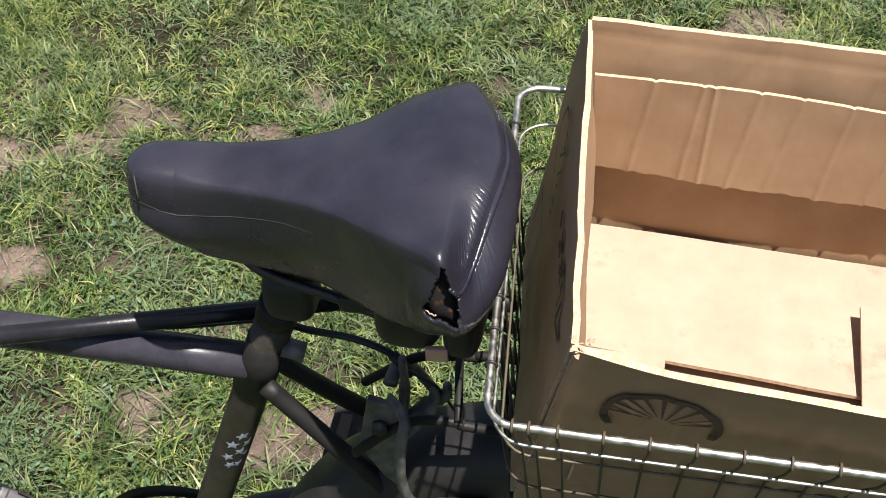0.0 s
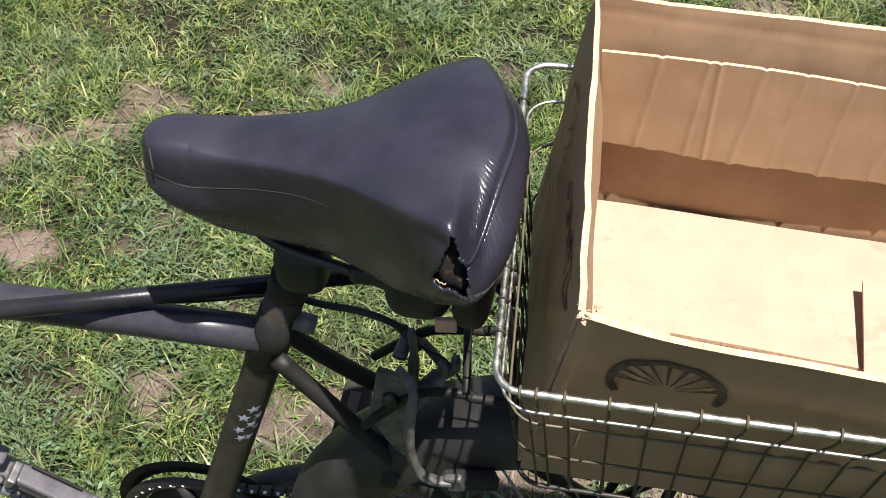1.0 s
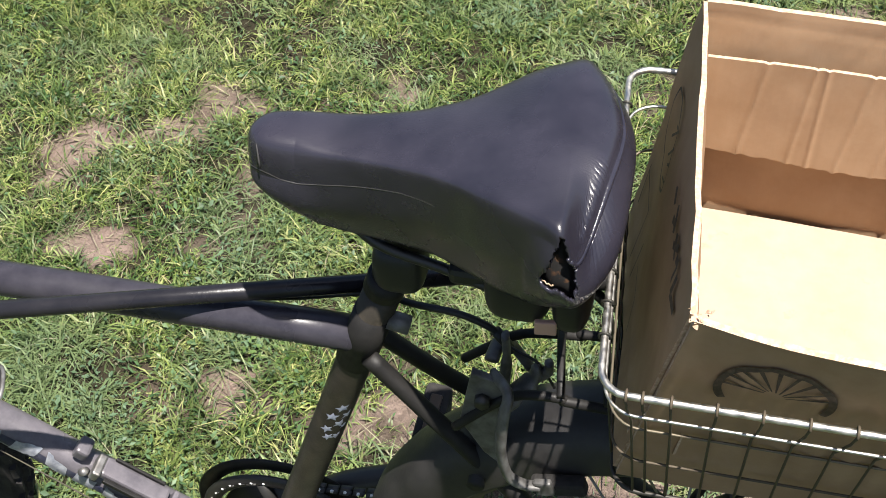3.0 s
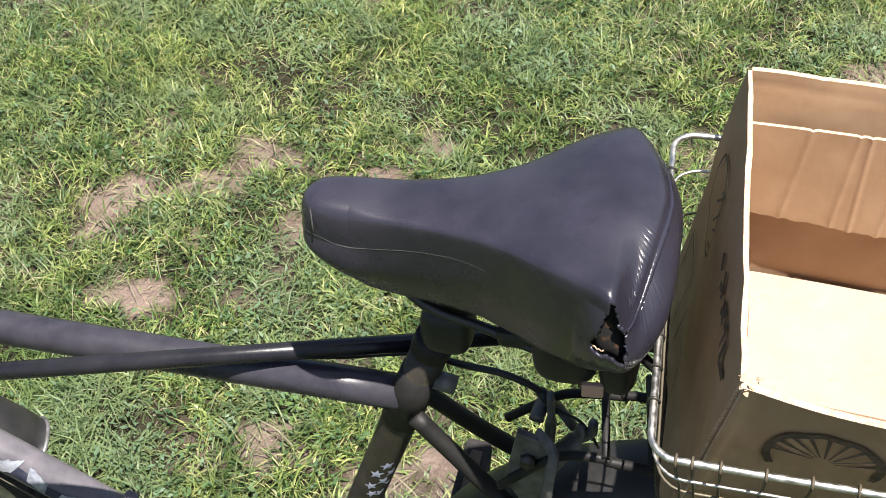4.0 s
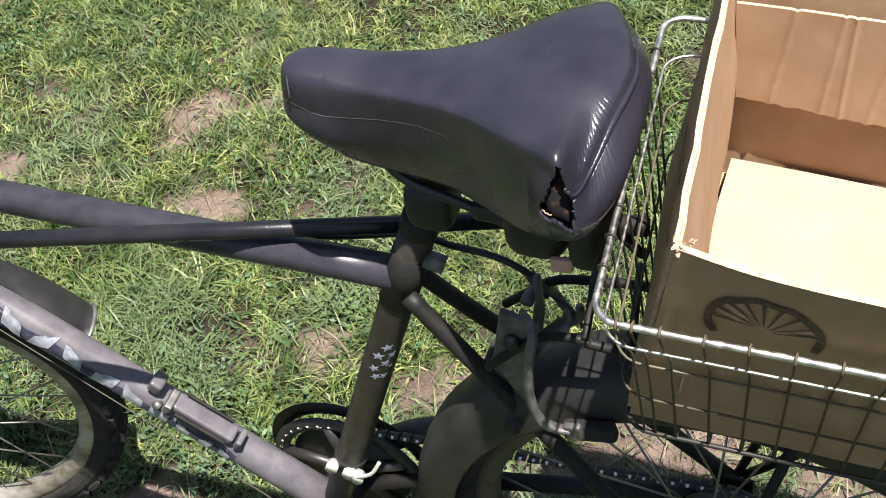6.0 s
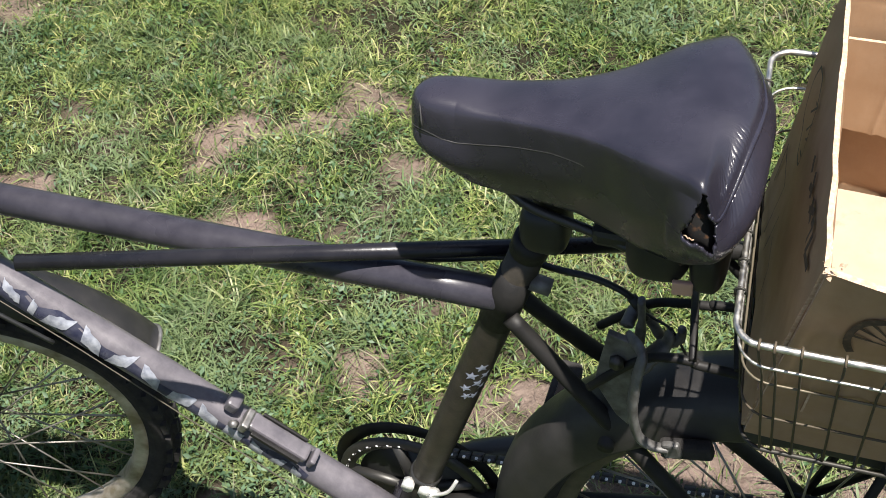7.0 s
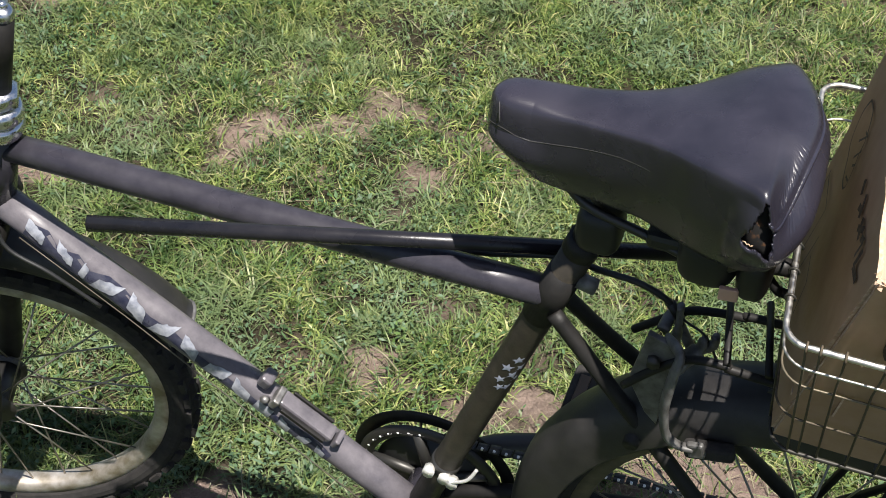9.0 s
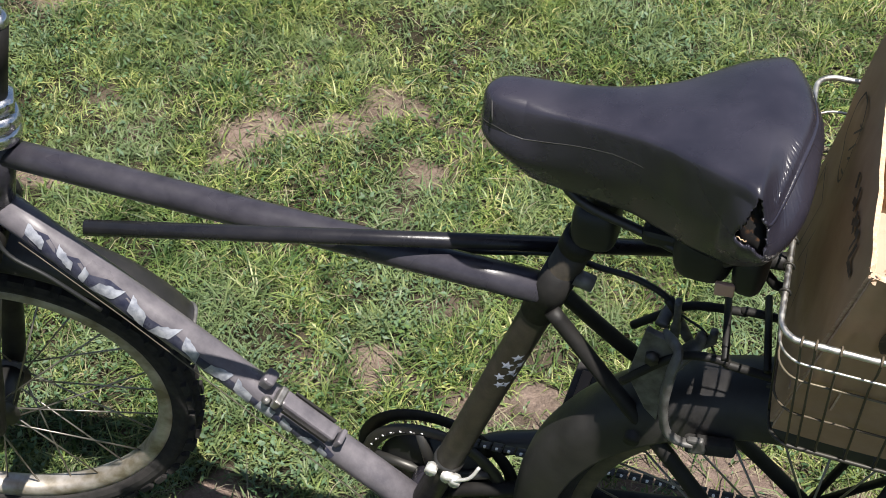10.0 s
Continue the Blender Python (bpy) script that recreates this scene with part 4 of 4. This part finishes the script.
    if 0.983 < v < 1.38:
        left = 3 * (0.2 if v < 1.0 else 0.6 + 5.0 * min((v - 1.0) / 0.4, 1) ** 1.3) + rng.uniform(-1, 1)
        right = 3 * (2.6 if v < 1.0 else 5.4 - 2.0 * abs(v - 1.1)) + rng.uniform(-1.5, 1)
        for i in range(NU):
            if -left <= i - corner < right:
                torn.add((i, j))
V, F = [], []
for i in range(NU):
    V += [saddle_at(i, v) for v in VS]
m = len(VS)
for i in range(NU):
    for j in range(m - 1):
        if (i, j) not in torn:
            k = (i + 1) % NU
            F.append((i * m + j, k * m + j, k * m + j + 1, i * m + j + 1))
bm = bmesh.new()
bm.from_mesh(mesh_of("saddle", V, F))
bmesh.ops.remove_doubles(bm, verts=bm.verts, dist=0.00005)
hole = [v for v in bm.verts if v.is_boundary and v.co.z > 0.793 and (v.co - Vector((0.268, -0.086, 0.82))).length < 0.06]
for k in range(2):
    bmesh.ops.smooth_vert(bm, verts=hole, factor=0.35, use_axis_x=True, use_axis_y=True, use_axis_z=True)
for v in hole:
    v.co += Vector((rng.uniform(-0.0006, 0.0006), 0, rng.uniform(-0.0008, 0.0008)))
saddle = part("saddle", bm, M_VINYL, bike, "black vinyl saddle, torn open at a rear corner")
mod = saddle.modifiers.new("thickness", "SOLIDIFY")
mod.thickness, mod.offset = 0.0016, -1
V = []
for i in range(NU):
    V += [saddle_at(i, v, 0.0065) for v in VS]
F = [(i * m + j, ((i + 1) % NU) * m + j, ((i + 1) % NU) * m + j + 1, i * m + j + 1) for i in range(NU) for j in range(m - 1)]
F.append(tuple(i * m + m - 1 for i in range(NU)))
part("padding", mesh_of("padding", V, F), M_FOAM, saddle, "brown crumbling foam")
nose = min(range(NU), key=lambda i: plan[i][0])


def seam_at(i, v):
    a, c = saddle_at(i, 0.75), saddle_at(i, 1.0)
    out = np.array((c[0] - a[0], c[1] - a[1], 0.0))
    return saddle_at(i, v) + out / (np.linalg.norm(out) + 1e-9) * 0.0011 + np.array((0, 0, 0.0004))


seam_drop = even((0, 0.01, 0.022, 0.042, 0.065), (1.0, 0.98, 0.975, 1.06, 1.24))
for sgn in (1, -1):
    pts = [seam_at((nose + sgn * (k + 21)) % NU, seam_drop(k / 3000)) for k in range(198)]
    bar("seam_and_ridge_line", pts, 0.0007, M_PALELINE, saddle, "pale stitching and painted ridge highlight", n=6)
arc = []
for k in range(21):
    f = k / 10 - 1
    arc.append((0.0715 - 0.0045 * (1 - f * f), SY + 0.0195 * f, saddle_top(0.07) - 0.0006 - 0.017 * abs(f) ** 3.2))
bar("seam_and_ridge_line", arc, 0.0006, M_PALELINE, saddle, "pale stitching and painted ridge highlight", n=6)
welt = [seam_at(corner + 11 + k, 0.985) + np.array((0, 0, 0.0002)) for k in range(0, 190, 2)]
bar("welt", welt, [0.0007 + 0.0017 * math.sin(math.pi * min((k + 6) / 101, 1)) ** 0.6 for k in range(95)], M_GLOSSVINYL, saddle, "shiny rolled edge", n=10)
# pale bar along the ridge, a painted highlight where the edge catches sky
ridge = [saddle_at(corner - 130 + k, 1.004 + 0.006 * math.sin(k / 9)) for k in range(0, 124, 2)]
bar("seam_and_ridge_line", ridge, 0.0006, M_PALELINE, saddle, "pale stitching and painted ridge highlight", n=6)
crumbs = [saddle_at(corner - 14 + k, 1.365 + 0.01 * math.sin(k * 1.7), 0.0006) for k in range(0, 11)]
bar("foam_edge", crumbs, [0.0002 + 0.0003 * abs(math.sin(k * 2.3)) for k in range(11)], M_EDGE, saddle, "pale crumbling foam edge", n=6)
base = []
for i in range(0, NU):
    p = saddle_at(i, 1.93, 0.004)
    base.append(p)
part("base_plate", mesh_of("base_plate", base + [p - np.array((0, 0, 0.006)) for p in base], [tuple(range(NU))[::-1], tuple(range(NU, 2 * NU))] + [(i, (i + 1) % NU, NU + (i + 1) % NU, NU + i) for i in range(NU)]), M_STAY, saddle)
for s in (-1, 1):
    bar("rail", smooth_line([(0.105, s * 0.008, 0.785), (0.135, s * 0.017, 0.758), (0.18, s * 0.022, 0.748), (0.235, s * 0.035, 0.745), (0.262, s * 0.05, 0.775)], 6), 0.0038, M_STEEL, saddle, n=8)


def lump(c, size, square=0.6, n=20):
    """A box with strongly rounded sides."""
    def pw(v):
        return math.copysign(abs(v) ** square, v)

    V = []
    for i in range(n + 1):
        a = -math.pi / 2 + math.pi * i / n
        for k in range(2 * n):
            b = math.pi * k / n
            V.append((c[0] + size[0] / 2 * pw(math.cos(a)) * pw(math.cos(b)), c[1] + size[1] / 2 * pw(math.cos(a)) * pw(math.sin(b)), c[2] + size[2] / 2 * pw(math.sin(a))))
    return V, [(i * 2 * n + k, i * 2 * n + (k + 1) % (2 * n), (i + 1) * 2 * n + (k + 1) % (2 * n), (i + 1) * 2 * n + k) for i in range(n) for k in range(2 * n)]


part("seat_clamp", mesh_of("seat_clamp", *lump((0.146, 0, 0.724), (0.036, 0.036, 0.044))), M_CABLE, bike)
part("spring_housing", mesh_of("spring_housing", *lump((0.232, -0.018, 0.752), (0.045, 0.06, 0.05))), M_CABLE, saddle)
part("spring_housing", mesh_of("spring_housing", *lump((0.266, -0.012, 0.75), (0.026, 0.075, 0.052))), M_CABLE, saddle)
part("rail_bridge", block((0.215, 0.0, 0.748), (0.06, 0.06, 0.016), None, 0.005), M_CABLE, saddle)
part("tag", block((0.252, -0.047, 0.735), (0.014, 0.004, 0.012), Euler((0, 0, radians(6))).to_matrix(), 0.001), M_COPPER, saddle, "copper-coloured tag")

# wire basket on the carrier
basket = thing("wire_basket", (0.48, 0.0, 0.645), "silver wire bicycle basket, side wires coloured dark as if shaded", "basket")
BX0, BX1, BY, BZ = 0.2865, 0.70, 0.134, 0.798
bx0, bx1, by, bz = 0.296, 0.66, 0.119, 0.650
DRAWN_IN = 0.018


def rounded(x0, x1, y, z, r, k=6, inset=0.0):
    pts = []
    for cx, cy, a0 in ((x1 - r, y - r, 0), (x0 + r, y - r, 90), (x0 + r, -y + r, 180), (x1 - r, -y + r, 270)):
        pts += [(cx + r * math.cos(radians(a0 + 90 * i / k)), cy + r * math.sin(radians(a0 + 90 * i / k)), z) for i in range(k + 1)]
    return [(px - 0.075 * py * max(0, 1 - (px - x0) / 0.12), py + (inset if py < 0 else 0.0), pz) for px, py, pz in pts]


def at_level(t):
    """The basket's outline at t: 0 rim, 1 floor."""
    return (BX0 + (bx0 - BX0) * t, BX1 + (bx1 - BX1) * t, BY + (by - BY) * t, BZ + (bz - BZ) * t)


bar("rim", rounded(BX0, BX1, BY, BZ, 0.016), 0.0022, M_WIRE, basket, "bright thick rim wire", closed=True, n=14)
# rings go from bright to brown downwards, the shade painted in by material
for t, metal in ((0.2, M_WIRE), (0.45, M_DIMWIRE), (0.72, M_SIDEWIRE)):
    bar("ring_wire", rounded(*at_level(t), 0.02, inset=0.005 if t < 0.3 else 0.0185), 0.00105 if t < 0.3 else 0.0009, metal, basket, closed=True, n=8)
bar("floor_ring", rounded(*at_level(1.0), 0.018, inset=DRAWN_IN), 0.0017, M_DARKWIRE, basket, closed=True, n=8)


def side_wire(top, low, out, inward=(0, 0, 0)):
    """A wire wound once round the rim and run down to the floor."""
    top, low, out = np.array(top), np.array(low), np.array(out)
    loop = [top + 0.0034 * (math.cos(a) * out + math.sin(a) * np.array((0, 0, 1.0))) for a in np.linspace(math.pi * 1.15, -math.pi * 0.35, 9)]
    return sweep(loop + [low + (top - low) * 0.9 + out * 0.001, low + (top - low) * 0.62 + inward, low], 0.00085, 6)


for xt in [0.311, 0.320, 0.3355] + [0.360 + 0.0245 * k for k in range(14)]:
    xl = 0.361 + (xt - 0.361) * 0.84
    for s in (-1, 1):
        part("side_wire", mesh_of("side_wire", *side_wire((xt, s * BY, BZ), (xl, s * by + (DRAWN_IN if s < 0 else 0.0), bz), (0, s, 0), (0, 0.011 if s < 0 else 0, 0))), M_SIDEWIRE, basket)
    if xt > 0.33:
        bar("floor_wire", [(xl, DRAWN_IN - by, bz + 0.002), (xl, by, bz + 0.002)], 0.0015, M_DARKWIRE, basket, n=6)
for i in range(9):
    f = (i + 0.5) / 9
    yt, yl = -BY + 0.026 + (2 * BY - 0.052) * f, DRAWN_IN - by + 0.016 + (2 * by - 0.032 - DRAWN_IN) * f
    for X, x, o in ((BX0, bx0, -1), (BX1, bx1, 1)):
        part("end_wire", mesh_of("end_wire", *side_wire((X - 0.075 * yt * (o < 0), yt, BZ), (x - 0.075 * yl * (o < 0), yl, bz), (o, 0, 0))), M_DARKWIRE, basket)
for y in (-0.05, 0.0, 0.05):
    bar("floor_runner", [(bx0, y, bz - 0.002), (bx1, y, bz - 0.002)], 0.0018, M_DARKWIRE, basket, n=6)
part("mount_plate", block((0.4, 0, 0.644), (0.16, 0.06, 0.024), None, 0.003), M_STEEL, basket)

# cardboard box in the basket
box = thing("cardboard_box", (0.48, 0.0, 0.674), "open brown cardboard box with printed wheel marks, in a wire basket", "box")


def sheet(corners, thick, nu=14, nv=8, warp=None, lift=None):
    """A slightly uneven board between four corners (low a, low b, high b, high a), with its thickness. Returns skin and cut edge."""
    a, b, c, d = (np.array(q, float) for q in corners)
    nrm = np.cross(b - a, d - a)
    nrm /= np.linalg.norm(nrm)
    V, F, E = [], [], []
    for side in (0, 1):
        for i in range(nu + 1):
            for j in range(nv + 1):
                u, v = i / nu, j / nv
                p = (a * (1 - u) + b * u) * (1 - v) + (d * (1 - u) + c * u) * v
                w = warp(u, v) if warp else 0.0
                if lift:
                    p = p + np.array((0, 0, lift(u, v)))
                V.append(p + nrm * (w + (thick if side else 0.0)))
    m, size = nv + 1, (nu + 1) * (nv + 1)
    for i in range(nu):
        for j in range(nv):
            q = (i * m + j, (i + 1) * m + j, (i + 1) * m + j + 1, i * m + j + 1)
            F += [tuple(reversed(q)), tuple(size + k for k in q)]
    for i in range(nu):
        for j in (0, nv):
            E.append((i * m + j, (i + 1) * m + j, size + (i + 1) * m + j, size + i * m + j))
    for j in range(nv):
        for i in (0, nu):
            E.append((i * m + j, i * m + j + 1, size + i * m + j + 1, size + i * m + j))
    return V, F, E


def board(name, corners, thick, parent, label="", card=None, **kw):
    V, F, E = sheet(corners, thick, **kw)
    W = [V[k] for q in E for k in q]
    E = [tuple(range(len(V) + 4 * i, len(V) + 4 * i + 4)) for i in range(len(E))]
    me = mesh_of(name, V + W, F + E, False)
    me.materials.append(card or M_CARD)
    me.materials.append(M_EDGE)
    me.polygons.foreach_set("material_index", [0] * len(F) + [1] * len(E))
    me.polygons.foreach_set("use_smooth", [True] * len(F) + [False] * len(E))
    return part(name, me, None, parent, label)


X0, X1, Z0, Z1 = 0.309, 0.64, 0.673, 0.861
XN, XF = 0.341, 0.322
XA, XB = 0.307, 0.288
YF, YN = 0.128, -0.121


def rough(seed, amp):
    return lambda u, v: amp * (noise.noise((u * 3 + seed, v * 2, seed)) + 0.5 * noise.noise((u * 9, v * 5 + seed, seed)))


def folded(u, v):
    """Old score lines along the rim and a few short kinks across it."""
    w = rough(1, 0.0025)(u, v) * min(1, v * 4) - 0.0004 * math.exp(-((v - 0.95 + 0.03 * u) / 0.012) ** 2)
    for c, lean in ((0.13, 0.12), (0.32, 0.2), (0.37, 0.05), (0.56, 0.15), (0.78, 0.1)):
        w += 0.0006 * math.exp(-((u - c - lean * (v - 0.9)) / 0.006) ** 2) * min(max((v - 0.8) * 10, 0), 1)
    return w


board("far_wall", [(XB, YF - 0.010, Z0), (X1, YF - 0.012, Z0), (X1, YF - 0.004, Z1 - 0.004), (XF, YF, Z1 + 0.003)], -0.004, box, warp=folded, nu=150, nv=60)


def bulged(u, v):
    """The near side swells out against the wires and dents between them."""
    return (0.009 * v ** 4 * math.sin(min(u * 1.2, 1) * math.pi)
            + 0.0012 * math.sin(2 * math.pi * u * (X1 - X0) / 0.0198) * math.sin(math.pi * v) + 0.002 * noise.noise((u * 4, v * 3, 5)))


near_wall = board("near_wall", [(XA, YN + 0.032, Z0 - 0.018), (X1, YN + 0.030, Z0 - 0.018), (X1, YN - 0.011, Z1 - 0.006), (XN, YN + 0.002, Z1 - 0.004)], 0.004, box, warp=bulged, nu=90, nv=10)
left_wall = board("left_wall", [(XA, YN + 0.033, Z0 - 0.018), (XB, YF - 0.016, Z0), (XF, YF, Z1 + 0.003), (XN, YN + 0.002, Z1 - 0.004)], -0.0026, box, warp=rough(2, 0.003))
board("right_wall", [(X1, YN + 0.01, Z0), (X1, YF - 0.016, Z0), (X1, YF - 0.004, Z1 - 0.004), (X1, YN - 0.011, Z1 - 0.006)], 0.005, box, warp=rough(3, 0.003))
CREASES = ((0.368, 0.352), (0.398, 0.386), (0.405, 0.399), (0.433, 0.417), (0.459, 0.442), (0.489, 0.476), (0.524, 0.507), (0.556, 0.54), (0.59, 0.571), (0.617, 0.603))


def creased(u, v):
    """Sharp slanting folds across a gently wavy board."""
    x, w = 0.330 + 0.304 * u, 0.0
    for k, (hi, lo) in enumerate(CREASES):
        d = x - (lo + (hi - lo) * v)
        w += (0.0014 if k % 3 else 0.002) * math.exp(-abs(d) / 0.0012) - 0.0003 * math.exp(-((d - 0.003) / 0.002) ** 2)
    return w + 0.0008 * noise.noise((u * 5, v * 2, 9)) + 0.0015 * math.sin(u * 5)


def ragged(u, v):
    """The flap's lower edge is torn unevenly, its upper edge sags."""
    return (1 - v) ** 6 * 0.0016 * (noise.noise((u * 40, 0, 3)) + noise.noise((u * 11, 0, 5))) + v * 0.006 * math.sin(min(u * 1.35, 1) * math.pi)


board("inner_flap_far", [(0.331, YF - 0.0190, 0.756), (X1 - 0.006, YF - 0.0205, 0.740), (X1 - 0.006, YF - 0.016, 0.813), (0.327, YF - 0.0145, 0.832)], -0.0026, box,
      "creased inner flap of the far side", warp=creased, nu=300, nv=14, lift=ragged)
board("inner_flap_left", [(0.342, YN + 0.017, 0.704), (0.327, YF - 0.018, 0.704), (XF + 0.0012, YF - 0.005, Z1 - 0.001), (XN + 0.0012, YN + 0.004, Z1 - 0.008)], -0.0016, box,
      warp=lambda u, v: 0.004 * math.sin(math.pi * v) + rough(2, 0.003)(u, v))
# floor panels take the card colour brightened to look sunlit
board("floor_panel", [(0.33, 0.0, 0.699), (X1 - 0.006, -0.012, 0.684), (X1 - 0.006, 0.114, 0.674), (0.33, 0.114, 0.690)], 0.003, box, warp=rough(7, 0.0012), card=M_SUNLITCARD)
board("floor_panel", [(X0 + 0.002, YN + 0.0325, 0.696), (0.392, YN + 0.0325, 0.694), (0.392, -0.001, 0.696), (X0 + 0.002, -0.001, 0.699)], 0.003, box, nu=4, nv=4, card=M_SUNLITCARD)
board("floor_panel", [(0.515, YN + 0.0325, 0.696), (X1 - 0.006, YN + 0.0325, 0.692), (X1 - 0.006, 0.06, 0.694), (0.515, 0.06, 0.699)], 0.003, box, nu=6, nv=4, card=M_SUNLITCARD)
board("floor_panel", [(0.386, YN + 0.0335, 0.684), (0.52, YN + 0.0335, 0.68), (0.52, 0.02, 0.68), (0.386, 0.02, 0.684)], 0.003, box, nu=6, nv=4, card=M_SUNLITCARD)
board("under_floor", [(XA + 0.001, YN + 0.033, Z0 - 0.019), (X1 - 0.002, YN + 0.031, Z0 - 0.019), (X1 - 0.002, YF - 0.009, Z0 - 0.002), (XB + 0.001, YF - 0.009, Z0 - 0.002)], 0.003, box, nu=6, nv=4)


# prints on the outside: half a wheel with spokes
def print_on(points_2d, place, name, parent):
    """A flat ring of ink strokes: points_2d are quads in metres, place maps them to the wall."""
    V, F = [], []
    for quad in points_2d:
        n = len(V)
        V += [place(*q) for q in quad]
        F.append(tuple(range(n, n + len(quad))))
    return part(name, mesh_of(name, V, F, False), M_INK, parent, "dark brown print")


def arch(r, sq):
    quads = []
    N = 26
    for i in range(N):
        a0, a1 = (math.pi * 1.3 * k / N - 0.15 * math.pi for k in (i, i + 1))
        quads.append([(q * math.cos(a), q * sq * math.sin(a)) for q, a in ((r, a0), (r * 1.0, a1), (r * 0.86, a1), (r * 0.86, a0))])
    for i in range(9):
        a = math.pi * (i + 0.5) / 9
        w = 0.045
        quads.append([(q * math.cos(b), q * sq * math.sin(b)) for q, b in ((r * 0.17, a - w * 1.6), (r * 0.86, a - w), (r * 0.86, a + w), (r * 0.17, a + w * 1.6))])
    return quads


NA, NB, NC, ND = [np.array(q) for q in ((XA, YN + 0.032, Z0 - 0.018), (X1, YN + 0.030, Z0 - 0.018), (X1, YN - 0.011, Z1 - 0.006), (XN, YN + 0.002, Z1 - 0.004))]


def on_near(px, pz):
    x, z = 0.389 + px, 0.7985 + pz
    v = (z - Z0 + 0.018) / (Z1 - 0.005 - Z0 + 0.018)
    start = XA + (XN - XA) * v
    u = (x - start) / (X1 - start)
    p = (NA * (1 - u) + NB * u) * (1 - v) + (ND * (1 - u) + NC * u) * v
    w = bulged(u, v)
    return p - np.array((0, w + 0.0058, 0))


print_on(arch(0.033, 1.03), on_near, "wheel_print", near_wall)
LA, LB, LC, LD = [np.array(q) for q in ((XA, YN + 0.033, Z0 - 0.018), (XB, YF - 0.016, Z0), (XF, YF, Z1 + 0.003), (XN, YN + 0.002, Z1 - 0.004))]


def on_left(u, v):
    """A place on the left side's outer skin."""
    p = (LA * (1 - u) + LB * u) * (1 - v) + (LD * (1 - u) + LC * u) * v
    return p + np.array((rough(2, 0.003)(u, v) - 0.0043, 0, 0))


def stroke(pts, wide):
    """A brush line of that width in metres through places on the left side."""
    quads = []
    for (a, b), (c, d) in zip(pts, pts[1:]):
        du, dv = (c - a) * 0.245, (d - b) * 0.186
        n = math.hypot(du, dv)
        eu, ev = -dv / n * wide / 2 / 0.245, du / n * wide / 2 / 0.186
        quads.append([(a + eu, b + ev), (c + eu, d + ev), (c - eu, d - ev), (a - eu, b - ev)])
    return quads


oval = stroke(smooth_line([(0.861, 0.79), (0.885, 0.684), (0.846, 0.571), (0.667, 0.568), (0.623, 0.637), (0.679, 0.709), (0.697, 0.775), (0.769, 0.815), (0.861, 0.79)], 4), 0.0022)
for pts in (((0.735, 0.77), (0.684, 0.80)), ((0.756, 0.7), (0.702, 0.78)), ((0.718, 0.658), (0.67, 0.745)), ((0.688, 0.651), (0.655, 0.69)), ((0.69, 0.593), (0.635, 0.629))):
    oval += stroke(pts, 0.0019)
print_on(oval, on_left, "wheel_print", left_wall)
for pts in (((0.46, 0.853), (0.45, 0.836), (0.429, 0.813)), ((0.39, 0.868), (0.365, 0.845), (0.342, 0.806)), ((0.394, 0.8), (0.349, 0.832)), ((0.312, 0.85), (0.297, 0.815), (0.263, 0.8)),
            ((0.313, 0.795), (0.262, 0.855)), ((0.246, 0.839), (0.2, 0.879), (0.198, 0.803)), ((0.16, 0.894), (0.156, 0.808)), ((0.156, 0.81), (0.091, 0.827))):
    print_on(stroke(pts, 0.005), on_left, "text_bar", left_wall)
print_on(stroke([(0.922, 0.368), (0.904, 0.195)], 0.0016) + stroke([(0.912, 0.352), (0.742, 0.352), (0.733, 0.115)], 0.0016), on_left, "line_print", left_wall)
print_on(stroke([(0.63, 0.331), (0.655, 0.115)], 0.0016) + stroke([(0.61, 0.244), (0.473, 0.254), (0.447, 0.097)], 0.0016), on_left, "line_print", left_wall)

# frayed paper at the torn corner
rng = random.Random(21)
for i in range(16):
    c = np.array((XN + rng.uniform(-0.003, 0.009), YN + rng.uniform(-0.003, 0.008), Z1 - 0.006 + rng.uniform(-0.002, 0.003)))
    a, q = rng.uniform(0, 6.28), rng.uniform(0.0015, 0.0038)
    d = np.array((math.cos(a), math.sin(a), rng.uniform(-0.2, 0.8)))
    e = np.array((-math.sin(a), math.cos(a), 0.3))
    part("paper_shred", mesh_of("paper_shred", [c - e * q * 0.4, c + e * q * 0.4, c + d * q * 0.6 + e * q * 0.35 + (0, 0, q * 0.3), c + d * q * 0.7 - e * q * 0.3, c + d * q * 1.2], [(0, 1, 2, 3), (3, 2, 4)]), M_EDGE, box, "frayed paper shred")

# rounded fold between the near and the left side
bar("corner_fold", straight((XA + 0.004, YN + 0.037, Z0 - 0.018), (XN + 0.003, YN + 0.007, Z1 - 0.02), 4), 0.0058, M_CARD, box, n=16)

# a dry stalk on the lawn
stalk = thing("dry_stalk", (-0.222, 0.356, 0.03), "single pale dry stalk lying on the grass", "stalk")
bar("stem", smooth_line([(-0.222, 0.356, 0.031), (-0.194, 0.343, 0.036), (-0.169, 0.327, 0.032)], 4), 0.0011, M_STRAW, stalk, n=6)
